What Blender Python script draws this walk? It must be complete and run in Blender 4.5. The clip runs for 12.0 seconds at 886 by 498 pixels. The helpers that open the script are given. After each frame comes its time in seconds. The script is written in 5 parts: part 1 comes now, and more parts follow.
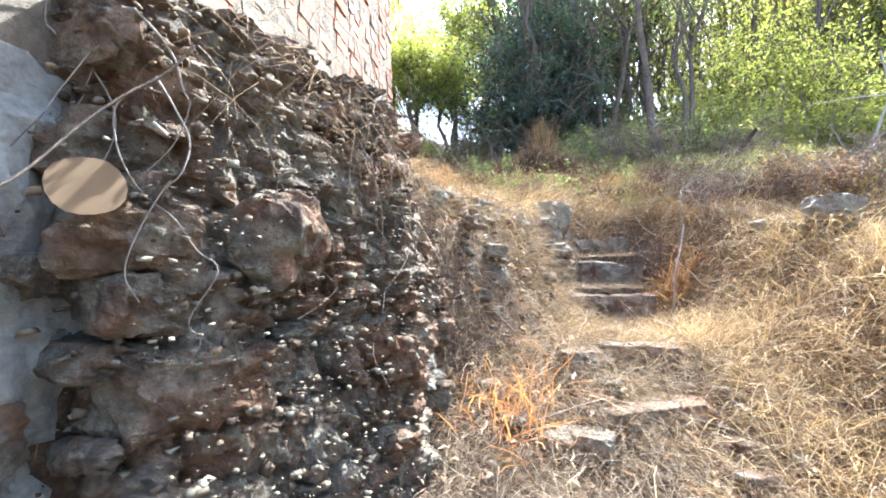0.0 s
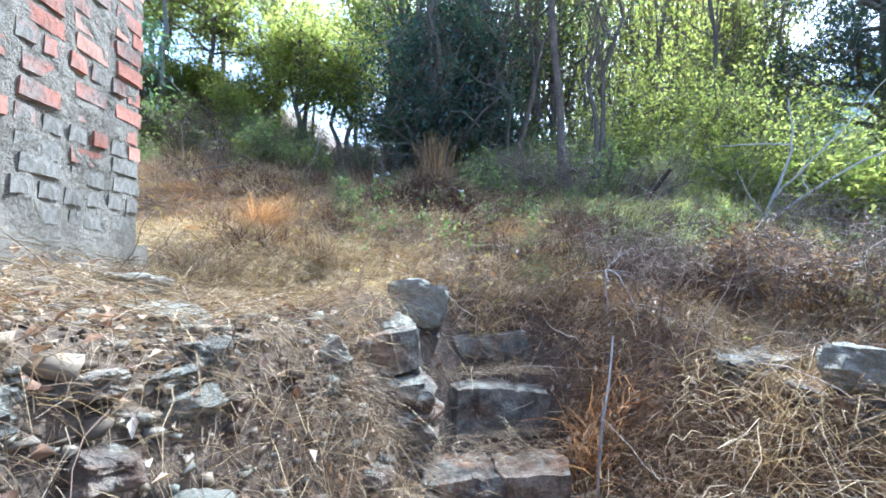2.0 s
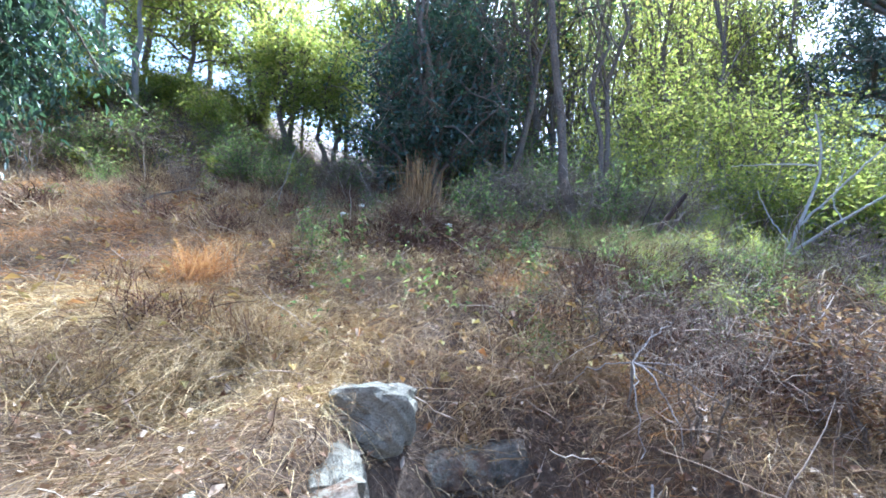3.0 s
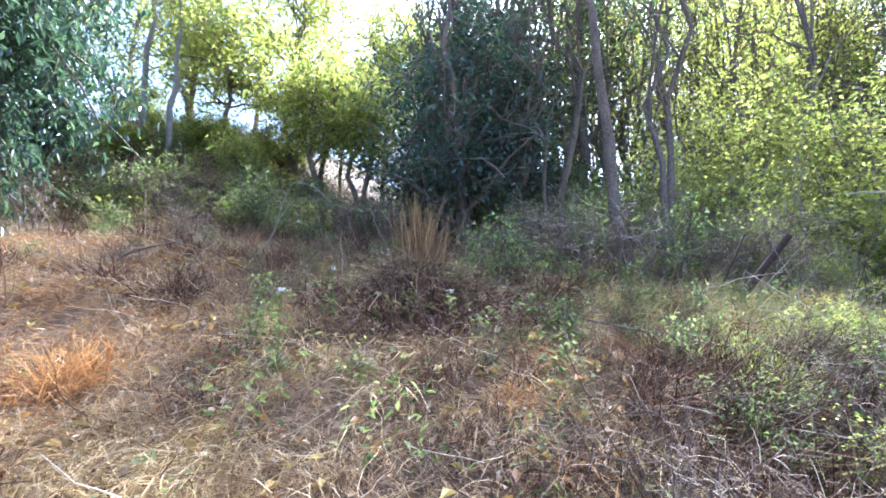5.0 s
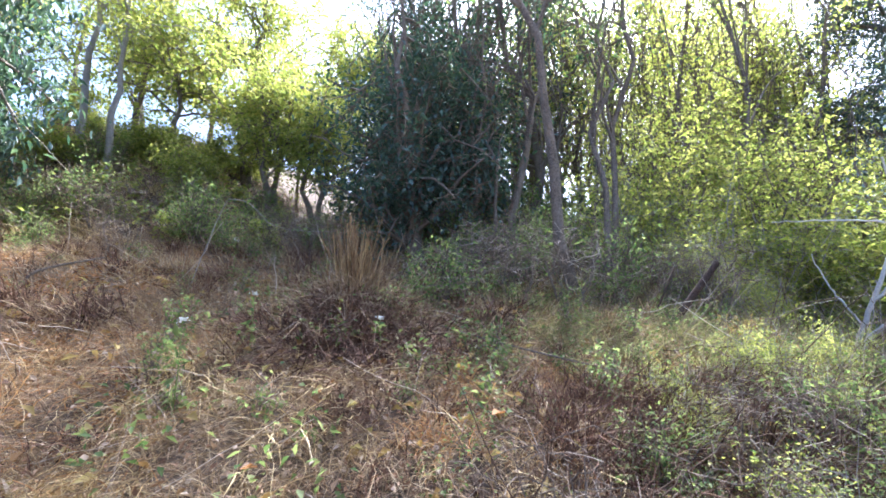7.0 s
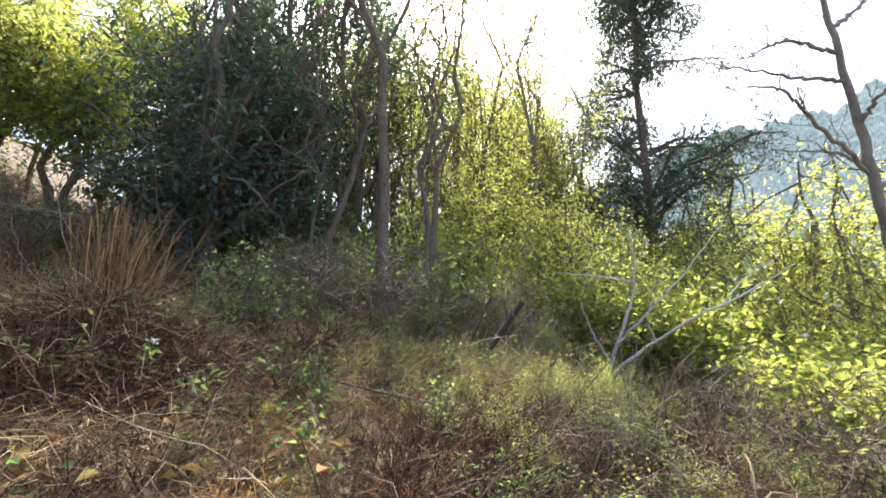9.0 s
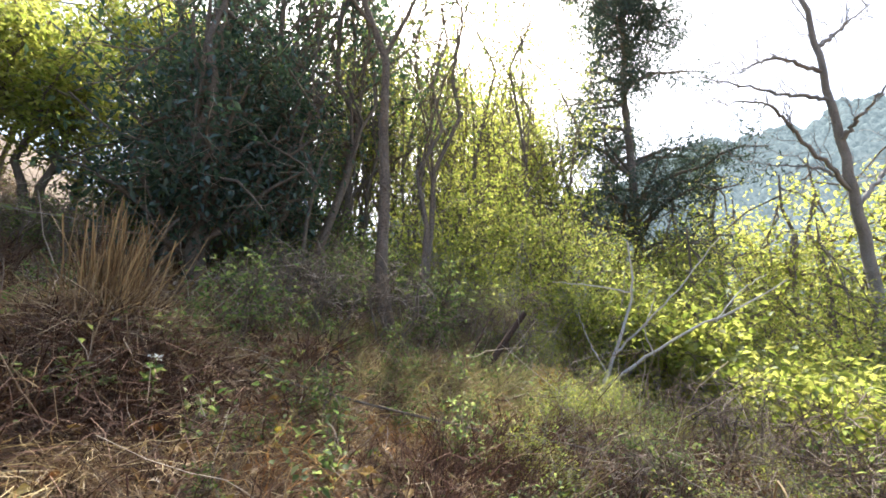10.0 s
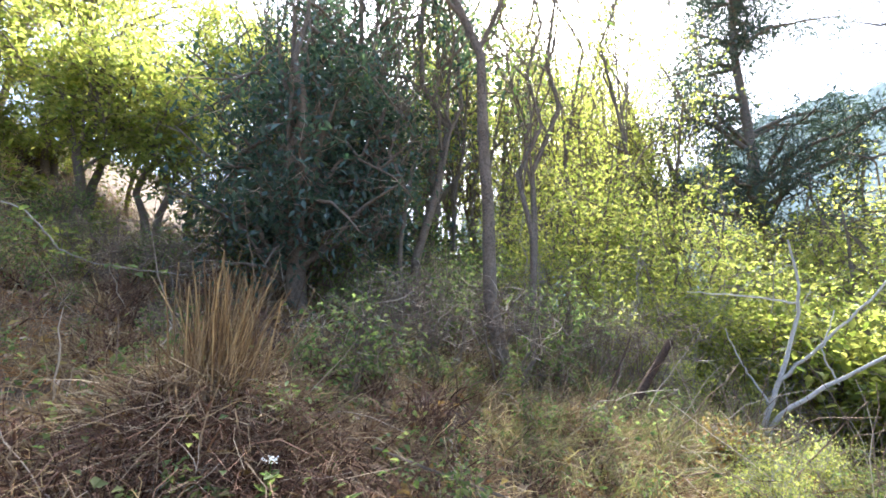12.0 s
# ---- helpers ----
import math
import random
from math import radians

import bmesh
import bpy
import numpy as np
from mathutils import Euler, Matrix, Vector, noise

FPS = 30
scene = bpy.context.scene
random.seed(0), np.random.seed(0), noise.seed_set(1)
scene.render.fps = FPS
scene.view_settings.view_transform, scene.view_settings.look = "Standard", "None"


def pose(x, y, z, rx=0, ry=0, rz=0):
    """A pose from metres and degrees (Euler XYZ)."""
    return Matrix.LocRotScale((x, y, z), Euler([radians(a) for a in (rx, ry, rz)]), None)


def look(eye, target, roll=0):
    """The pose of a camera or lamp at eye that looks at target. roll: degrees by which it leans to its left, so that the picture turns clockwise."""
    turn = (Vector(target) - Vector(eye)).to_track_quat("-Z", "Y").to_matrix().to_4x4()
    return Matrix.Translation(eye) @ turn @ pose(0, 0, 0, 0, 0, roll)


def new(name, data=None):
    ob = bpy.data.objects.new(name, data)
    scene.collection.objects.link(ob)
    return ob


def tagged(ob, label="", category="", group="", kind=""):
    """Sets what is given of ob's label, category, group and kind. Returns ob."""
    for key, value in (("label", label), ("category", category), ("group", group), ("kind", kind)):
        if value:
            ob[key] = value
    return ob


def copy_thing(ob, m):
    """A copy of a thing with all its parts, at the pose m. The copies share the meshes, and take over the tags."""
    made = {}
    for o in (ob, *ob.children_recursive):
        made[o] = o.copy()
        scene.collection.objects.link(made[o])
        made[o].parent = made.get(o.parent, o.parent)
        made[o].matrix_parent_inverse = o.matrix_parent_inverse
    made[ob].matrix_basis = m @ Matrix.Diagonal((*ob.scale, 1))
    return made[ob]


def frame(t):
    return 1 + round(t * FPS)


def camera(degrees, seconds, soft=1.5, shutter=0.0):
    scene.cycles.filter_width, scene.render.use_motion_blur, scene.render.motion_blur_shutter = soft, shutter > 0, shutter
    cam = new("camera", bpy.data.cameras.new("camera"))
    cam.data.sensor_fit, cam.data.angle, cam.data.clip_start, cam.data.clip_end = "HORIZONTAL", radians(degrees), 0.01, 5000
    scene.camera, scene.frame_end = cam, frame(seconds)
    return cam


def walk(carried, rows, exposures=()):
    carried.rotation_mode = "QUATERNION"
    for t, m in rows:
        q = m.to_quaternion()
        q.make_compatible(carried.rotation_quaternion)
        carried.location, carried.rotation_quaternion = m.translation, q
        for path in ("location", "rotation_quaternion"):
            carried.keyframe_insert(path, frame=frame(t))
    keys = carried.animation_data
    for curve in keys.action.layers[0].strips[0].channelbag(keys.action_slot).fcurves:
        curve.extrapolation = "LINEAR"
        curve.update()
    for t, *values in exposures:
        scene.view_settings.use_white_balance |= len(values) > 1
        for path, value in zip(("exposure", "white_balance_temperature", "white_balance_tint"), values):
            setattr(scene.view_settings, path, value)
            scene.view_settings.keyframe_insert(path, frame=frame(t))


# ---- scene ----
cam = camera(92.0, 12.0, soft=1.7)
METRES, EYE, TILT, LEAN, TURN = 5.6, 1.5, 1.5, 1.2, 0.0
ROWS = [
    (0.0, 0.0, 0.0, 0.0, 0.0, 0.0, 0.0),
    (0.5, 0.019, 0.0829, 0.0276, -5.33, -0.15, -1.15),
    (1.0, 0.0505, 0.1463, 0.0651, -8.86, -0.12, -1.82),
    (1.5, 0.0727, 0.2082, 0.0848, -10.64, 0.05, -2.24),
    (2.0, 0.1075, 0.2567, 0.1047, -11.76, 0.24, -2.42),
    (2.5, 0.13, 0.3116, 0.1307, -12.07, 0.54, -2.45),
    (3.0, 0.1522, 0.3698, 0.1681, -11.98, 1.1, -2.4),
    (3.5, 0.1827, 0.4352, 0.1884, -10.19, 2.1, -2.31),
    (5.5, 0.2746, 0.5454, 0.2363, -3.76, 5.43, -1.95),
    (6.0, 0.2861, 0.5479, 0.2396, -3.57, 5.74, -2.01),
    (6.5, 0.284, 0.5549, 0.242, -4.01, 6.09, -2.26),
    (7.0, 0.2987, 0.5453, 0.2438, -9.17, 7.06, -2.32),
    (7.5, 0.3114, 0.5385, 0.2472, -20.53, 8.82, -2.49),
    (9.5, 0.2758, 0.6472, 0.2329, -37.69, 13.54, -4.92),
    (10.0, 0.2652, 0.6553, 0.2455, -38.76, 13.61, -5.06),
    (10.5, 0.2563, 0.6576, 0.2613, -37.91, 13.59, -5.12),
    (11.0, 0.2621, 0.6835, 0.2559, -30.7, 12.98, -5.68),
    (11.5, 0.2673, 0.7144, 0.2828, -28.79, 12.41, -4.54),
    (12.0, 0.2619, 0.7555, 0.3068, -27.78, 11.7, -4.26),
]
walk(cam, [(t, pose(0, 0, EYE, TILT, LEAN, TURN) @ pose(METRES * x, METRES * y, METRES * z, 90 + pitch, roll, yaw)) for t, x, y, z, yaw, pitch, roll in ROWS],
     exposures=[(0.0, 2.6, 5250, 8), (1.2, 2.0, 4500, 4), (3.5, 2.05, 4500, 9), (5.5, 2.4, 4850, 13), (7.5, 2.05, 5150, 12), (9.5, 1.68, 5900, 8), (10.5, 1.78, 5850, 9), (12.0, 2.3, 5500, 9)])

# ---- world and sun ----
SUN_AZ, SUN_EL = 38.0, 53.0
world = bpy.data.worlds.new("sky")
scene.world = world
world.use_nodes = True
wn = world.node_tree.nodes
sky = wn.new("ShaderNodeTexSky")
sky.sky_type = 'NISHITA'
sky.sun_disc = False
sky.sun_elevation, sky.sun_rotation = radians(SUN_EL), radians(SUN_AZ)
sky.dust_density, sky.air_density = 6.0, 1.0
world.node_tree.links.new(sky.outputs[0], wn["Background"].inputs[0])
wn["Background"].inputs[1].default_value = 0.15
sun_data = bpy.data.lights.new("sun", 'SUN')
sun_data.energy, sun_data.angle, sun_data.color = 5.0, radians(0.6), (1.0, 0.94, 0.84)
sun = new("sun", sun_data)
to_sun = Vector((math.sin(radians(SUN_AZ)) * math.cos(radians(SUN_EL)), math.cos(radians(SUN_AZ)) * math.cos(radians(SUN_EL)), math.sin(radians(SUN_EL))))
sun.matrix_basis = look((0, 0, 30), Vector((0, 0, 30)) - to_sun)

rng = np.random.default_rng(7)


# ---- materials ----
def ramp(nt, stops):
    r = nt.nodes.new("ShaderNodeValToRGB")
    els = r.color_ramp.elements
    while len(els) < len(stops):
        els.new(0.5)
    for e, (p, c) in zip(els, stops):
        e.position, e.color = p, (*c, 1)
    return r


def base_material(name, rough=0.9, spec=0.2):
    m = bpy.data.materials.new(name)
    m.use_nodes = True
    nt = m.node_tree
    b = nt.nodes["Principled BSDF"]
    b.inputs["Roughness"].default_value = rough
    b.inputs["Specular IOR Level"].default_value = spec
    return m, nt, b


def noise_node(nt, scale, detail=6, rough=0.6, coords="Object"):
    tc = nt.nodes.new("ShaderNodeTexCoord")
    n = nt.nodes.new("ShaderNodeTexNoise")
    n.inputs["Scale"].default_value, n.inputs["Detail"].default_value, n.inputs["Roughness"].default_value = scale, detail, rough
    nt.links.new(tc.outputs[coords], n.inputs["Vector"])
    return n


def mix_colour(nt, a, b, fac, blend='MIX'):
    m = nt.nodes.new("ShaderNodeMix")
    m.data_type, m.blend_type = 'RGBA', blend
    if isinstance(fac, float):
        m.inputs[0].default_value = fac
    else:
        nt.links.new(fac, m.inputs[0])
    nt.links.new(a, m.inputs[6])
    nt.links.new(b, m.inputs[7])
    return m.outputs[2]


def bump(nt, b, height, strength, distance=0.02):
    bp = nt.nodes.new("ShaderNodeBump")
    bp.inputs["Strength"].default_value, bp.inputs["Distance"].default_value = strength, distance
    nt.links.new(height, bp.inputs["Height"])
    nt.links.new(bp.outputs[0], b.inputs["Normal"])


def earthy(name, stops_big, stops_fine, big=1.2, fine=28.0, strength=0.6, rough=0.95, mixing=0.5, coords="Object"):
    """Two scales of colour and a fine relief."""
    m, nt, b = base_material(name, rough, 0.15)
    n1, n2 = noise_node(nt, big, 5, 0.6, coords), noise_node(nt, fine, 8, 0.7, coords)
    r1, r2 = ramp(nt, stops_big), ramp(nt, stops_fine)
    nt.links.new(n1.outputs[0], r1.inputs[0])
    nt.links.new(n2.outputs[0], r2.inputs[0])
    nt.links.new(mix_colour(nt, r1.outputs[0], r2.outputs[0], mixing), b.inputs["Base Color"])
    bump(nt, b, n2.outputs[0], strength)
    return m


def island_material(name, stops, through_stops=None, rough=0.6, spec=0.3, amount=0.5, patch=None):
    """Leaves and straws: each takes a shade of its own; thin ones let light through. patch: shades by place."""
    m, nt, b = base_material(name, rough, spec)
    geo = nt.nodes.new("ShaderNodeNewGeometry")
    r = ramp(nt, stops)
    nt.links.new(geo.outputs["Random Per Island"], r.inputs[0])
    colour = r.outputs[0]
    if patch:
        n = noise_node(nt, patch[0], 3, 0.5)
        pr = ramp(nt, patch[1])
        nt.links.new(n.outputs[0], pr.inputs[0])
        colour = mix_colour(nt, colour, pr.outputs[0], patch[2])
    nt.links.new(colour, b.inputs["Base Color"])
    if through_stops:
        r2 = ramp(nt, through_stops)
        nt.links.new(geo.outputs["Random Per Island"], r2.inputs[0])
        tr = nt.nodes.new("ShaderNodeBsdfTranslucent")
        nt.links.new(r2.outputs[0], tr.inputs[0])
        mx = nt.nodes.new("ShaderNodeMixShader")
        mx.inputs[0].default_value = amount
        nt.links.new(b.outputs[0], mx.inputs[1])
        nt.links.new(tr.outputs[0], mx.inputs[2])
        nt.links.new(mx.outputs[0], nt.nodes["Material Output"].inputs[0])
    return m


SOIL = earthy("litter_soil", [(0.3, (0.05, 0.036, 0.027)), (0.5, (0.11, 0.075, 0.05)), (0.7, (0.18, 0.135, 0.09))],
              [(0.3, (0.025, 0.018, 0.014)), (0.5, (0.11, 0.08, 0.055)), (0.72, (0.33, 0.26, 0.18))], 0.9, 40, 0.9)
STRAW = island_material("dry_straw", [(0.0, (0.045, 0.027, 0.016)), (0.45, (0.16, 0.10, 0.055)), (0.78, (0.36, 0.26, 0.145)), (1.0, (0.68, 0.56, 0.37))],
                        [(0.0, (0.2, 0.14, 0.09)), (1.0, (0.6, 0.48, 0.3))], 0.7, 0.2, 0.22,
                        patch=(0.7, [(0.42, (0.22, 0.11, 0.05)), (0.5, (0.27, 0.175, 0.09)), (0.6, (0.26, 0.205, 0.14))], 0.5))
STALK = island_material("dry_stalk", [(0.0, (0.12, 0.075, 0.042)), (0.5, (0.30, 0.21, 0.115)), (1.0, (0.58, 0.47, 0.30))],
                        [(0.0, (0.3, 0.18, 0.07)), (1.0, (0.7, 0.5, 0.22))], 0.7, 0.2, 0.3)
GOLD_STRAW = island_material("golden_straw", [(0.0, (0.28, 0.18, 0.075)), (0.5, (0.58, 0.43, 0.19)), (1.0, (0.80, 0.65, 0.35))], [(0.0, (0.4, 0.26, 0.1)), (1.0, (0.75, 0.56, 0.25))], 0.7, 0.2, 0.25)
GOLD_LEAF = island_material("golden_leaf", [(0.0, (0.16, 0.08, 0.03)), (0.5, (0.32, 0.20, 0.06)), (1.0, (0.34, 0.30, 0.10))], [(0.0, (0.35, 0.16, 0.05)), (1.0, (0.5, 0.42, 0.12))], 0.6, 0.3, 0.35)
TUSSOCK = island_material("tussock_stalk", [(0.0, (0.07, 0.04, 0.022)), (0.5, (0.20, 0.13, 0.065)), (1.0, (0.44, 0.32, 0.165))],
                          [(0.0, (0.2, 0.12, 0.05)), (1.0, (0.5, 0.36, 0.16))], 0.7, 0.2, 0.25)
REDGRASS = island_material("rust_grass", [(0.0, (0.13, 0.055, 0.025)), (0.5, (0.28, 0.145, 0.058)), (1.0, (0.48, 0.31, 0.14))],
                           [(0.0, (0.5, 0.2, 0.06)), (1.0, (0.8, 0.45, 0.14))], 0.7, 0.2, 0.35)
LITTER = island_material("fallen_leaf", [(0.0, (0.09, 0.05, 0.03)), (0.4, (0.26, 0.14, 0.07)), (0.75, (0.42, 0.30, 0.19)), (1.0, (0.6, 0.5, 0.38))],
                         [(0.0, (0.2, 0.1, 0.05)), (1.0, (0.5, 0.35, 0.18))], 0.7, 0.25, 0.2)
TWIG = island_material("bare_twig", [(0.0, (0.09, 0.055, 0.035)), (0.6, (0.23, 0.16, 0.105)), (1.0, (0.55, 0.46, 0.35))], None, 0.8, 0.2)
LEAF_DARK = island_material("dark_leaf", [(0.0, (0.035, 0.055, 0.045)), (0.6, (0.065, 0.105, 0.085)), (1.0, (0.12, 0.17, 0.14))],
                            [(0.0, (0.06, 0.12, 0.06)), (1.0, (0.18, 0.26, 0.10))], 0.4, 0.5, 0.35)
LEAF_MID = island_material("green_leaf", [(0.0, (0.05, 0.08, 0.03)), (0.6, (0.11, 0.15, 0.06)), (1.0, (0.22, 0.23, 0.10))],
                           [(0.0, (0.16, 0.26, 0.06)), (1.0, (0.45, 0.5, 0.14))], 0.65, 0.2, 0.5)
LEAF_BRIGHT = island_material("light_leaf", [(0.0, (0.06, 0.09, 0.025)), (0.6, (0.14, 0.18, 0.05)), (1.0, (0.28, 0.27, 0.08))],
                              [(0.0, (0.36, 0.44, 0.06)), (1.0, (0.78, 0.73, 0.16))], 0.5, 0.4, 0.58)
LEAF_YELLOW = island_material("yellow_green_leaf", [(0.0, (0.10, 0.13, 0.03)), (0.6, (0.22, 0.25, 0.05)), (1.0, (0.38, 0.34, 0.08))],
                              [(0.0, (0.28, 0.36, 0.05)), (1.0, (0.60, 0.57, 0.12))], 0.5, 0.3, 0.5)
LEAF_PINE = island_material("pine_needle", [(0.0, (0.06, 0.085, 0.07)), (1.0, (0.14, 0.17, 0.13))],
                            [(0.0, (0.05, 0.09, 0.05)), (1.0, (0.12, 0.16, 0.08))], 0.6, 0.3, 0.25)
YELLOW = island_material("yellow_leaf", [(0.0, (0.5, 0.42, 0.04)), (1.0, (0.75, 0.66, 0.08))], [(0.0, (0.7, 0.6, 0.05)), (1.0, (0.8, 0.75, 0.1))], 0.5, 0.3, 0.5)
ORANGE = island_material("orange_leaf", [(0.0, (0.42, 0.18, 0.07)), (1.0, (0.66, 0.38, 0.17))], [(0.0, (0.7, 0.25, 0.05)), (1.0, (0.8, 0.4, 0.1))], 0.6, 0.3, 0.3)
WHITE_FLOWER = island_material("white_petal", [(0.0, (0.6, 0.6, 0.55)), (1.0, (0.8, 0.8, 0.76))], [(0.0, (0.7, 0.7, 0.6)), (1.0, (0.8, 0.8, 0.7))], 0.6, 0.3, 0.4)
BARK = earthy("bark", [(0.35, (0.10, 0.075, 0.055)), (0.65, (0.26, 0.21, 0.16))], [(0.35, (0.05, 0.04, 0.03)), (0.65, (0.34, 0.28, 0.22))], 3.0, 45, 0.9)
PALE_BARK = earthy("pale_bark", [(0.35, (0.22, 0.19, 0.16)), (0.65, (0.40, 0.36, 0.31))], [(0.35, (0.12, 0.10, 0.08)), (0.65, (0.45, 0.41, 0.36))], 3.0, 45, 0.6)

WHITE_BARK = earthy("white_bark", [(0.35, (0.42, 0.39, 0.34)), (0.65, (0.62, 0.58, 0.52))], [(0.35, (0.30, 0.27, 0.23)), (0.65, (0.66, 0.62, 0.56))], 3.0, 45, 0.5)
GRAVEL = island_material("rubble_chip", [(0.0, (0.06, 0.043, 0.03)), (0.35, (0.13, 0.10, 0.07)), (0.65, (0.20, 0.19, 0.145)), (0.9, (0.24, 0.175, 0.11)), (1.0, (0.38, 0.36, 0.28))], None, 0.95, 0.1)


# ---- mesh makers ----
def raw_mesh(name, verts, faces, material, smooth=False):
    """A mesh from an array of points and an array of faces with the same number of corners."""
    me = bpy.data.meshes.new(name)
    k = faces.shape[1]
    me.vertices.add(len(verts))
    me.vertices.foreach_set("co", np.asarray(verts, dtype=np.float32).ravel())
    me.loops.add(faces.size)
    me.loops.foreach_set("vertex_index", faces.astype(np.int32).ravel())
    me.polygons.add(len(faces))
    me.polygons.foreach_set("loop_start", np.arange(0, faces.size, k, dtype=np.int32))
    if smooth:
        me.polygons.foreach_set("use_smooth", np.ones(len(faces), dtype=bool))
    me.update(calc_edges=True)
    me.validate()
    me.materials.append(material)
    return me


def under(name, me, parent, label=""):
    """A mesh as one part of a thing."""
    ob = new(name, me)
    ob.parent = parent
    return tagged(ob, label)


def part(name, bm, material, parent, label=""):
    me = bpy.data.meshes.new(name)
    bm.to_mesh(me)
    bm.free()
    me.materials.append(material)
    return under(name, me, parent, label)


def thing(name, place, label, category, group="", kind=""):
    ob = new(name)
    ob.location = place
    ob.empty_display_size = 0.1
    return tagged(ob, label, category, group, kind)


def unit(v):
    return v / np.maximum(np.linalg.norm(v, axis=-1, keepdims=True), 1e-9)


def ribbons(points, width, side):
    """Blades: points (n, k, 3), width (n, k), side (n, 3)."""
    n, k, _ = points.shape
    off = side[:, None, :] * width[:, :, None] * 0.5
    v = np.stack([points - off, points + off], axis=2).reshape(-1, 3)
    i = (np.arange(n)[:, None] * k + np.arange(k - 1)[None, :]) * 2
    f = np.stack([i, i + 1, i + 3, i + 2], axis=-1).reshape(-1, 4)
    return v, f


def tubes(points, radius, sides=5):
    """Round rods: points (n, k, 3), radius (n, k)."""
    n, k, _ = points.shape
    tan = np.empty_like(points)
    tan[:, 1:-1] = points[:, 2:] - points[:, :-2]
    tan[:, 0], tan[:, -1] = points[:, 1] - points[:, 0], points[:, -1] - points[:, -2]
    tan = unit(tan)
    ref = np.where(np.abs(unit(points[:, -1] - points[:, 0])[:, 2:3]) > 0.8, np.array([[1.0, 0.13, 0]]), np.array([[0.07, 0.1, 1.0]]))[:, None, :]
    a = unit(np.cross(tan, ref))
    b = np.cross(tan, a)
    ang = np.arange(sides) * 2 * np.pi / sides
    ring = a[:, :, None, :] * np.cos(ang)[None, None, :, None] + b[:, :, None, :] * np.sin(ang)[None, None, :, None]
    v = (points[:, :, None, :] + ring * radius[:, :, None, None]).reshape(-1, 3)
    i = (np.arange(n)[:, None, None] * k + np.arange(k - 1)[None, :, None]) * sides
    j, j2 = np.arange(sides)[None, None, :], (np.arange(sides)[None, None, :] + 1) % sides
    f = np.stack([i + j, i + j2, i + sides + j2, i + sides + j], axis=-1).reshape(-1, 4)
    return v, f


def leaf_blades(at, length, width, droop, rg, fold=0.25):
    """Folded leaves at points (n, 3): two four-cornered halves along a midrib."""
    n = len(at)
    az = rg.uniform(0, 2 * np.pi, n)
    el = rg.normal(droop, 0.5, n)
    d = np.stack([np.cos(az) * np.cos(el), np.sin(az) * np.cos(el), np.sin(el)], -1)
    s = unit(np.cross(d, unit(rg.normal(0, 0.5, (n, 3)) + np.array([0, 0, 1.0]))))
    up = np.cross(s, d)
    L = (length * rg.uniform(0.6, 1.3, n))[:, None]
    W = (width * rg.uniform(0.7, 1.3, n))[:, None]
    lift = up * W * fold
    tip = at + d * L - up * L * 0.12
    mid = at + d * L * 0.45
    v = np.stack([at, mid + s * W * 0.5 + lift, tip, mid - s * W * 0.5 + lift], 1).reshape(-1, 3)
    i = np.arange(n)[:, None] * 4
    f = np.concatenate([i + np.array([[0, 1, 2]]), i + np.array([[0, 2, 3]])], 0)
    return v, f


def merged(parts):
    vs, fs, base = [], [], 0
    for v, f in parts:
        vs.append(v)
        fs.append(f + base)
        base += len(v)
    return np.concatenate(vs), np.concatenate(fs)


def smooth_step(a, b, x):
    t = np.clip((x - a) / (b - a), 0, 1)
    return t * t * (3 - 2 * t)


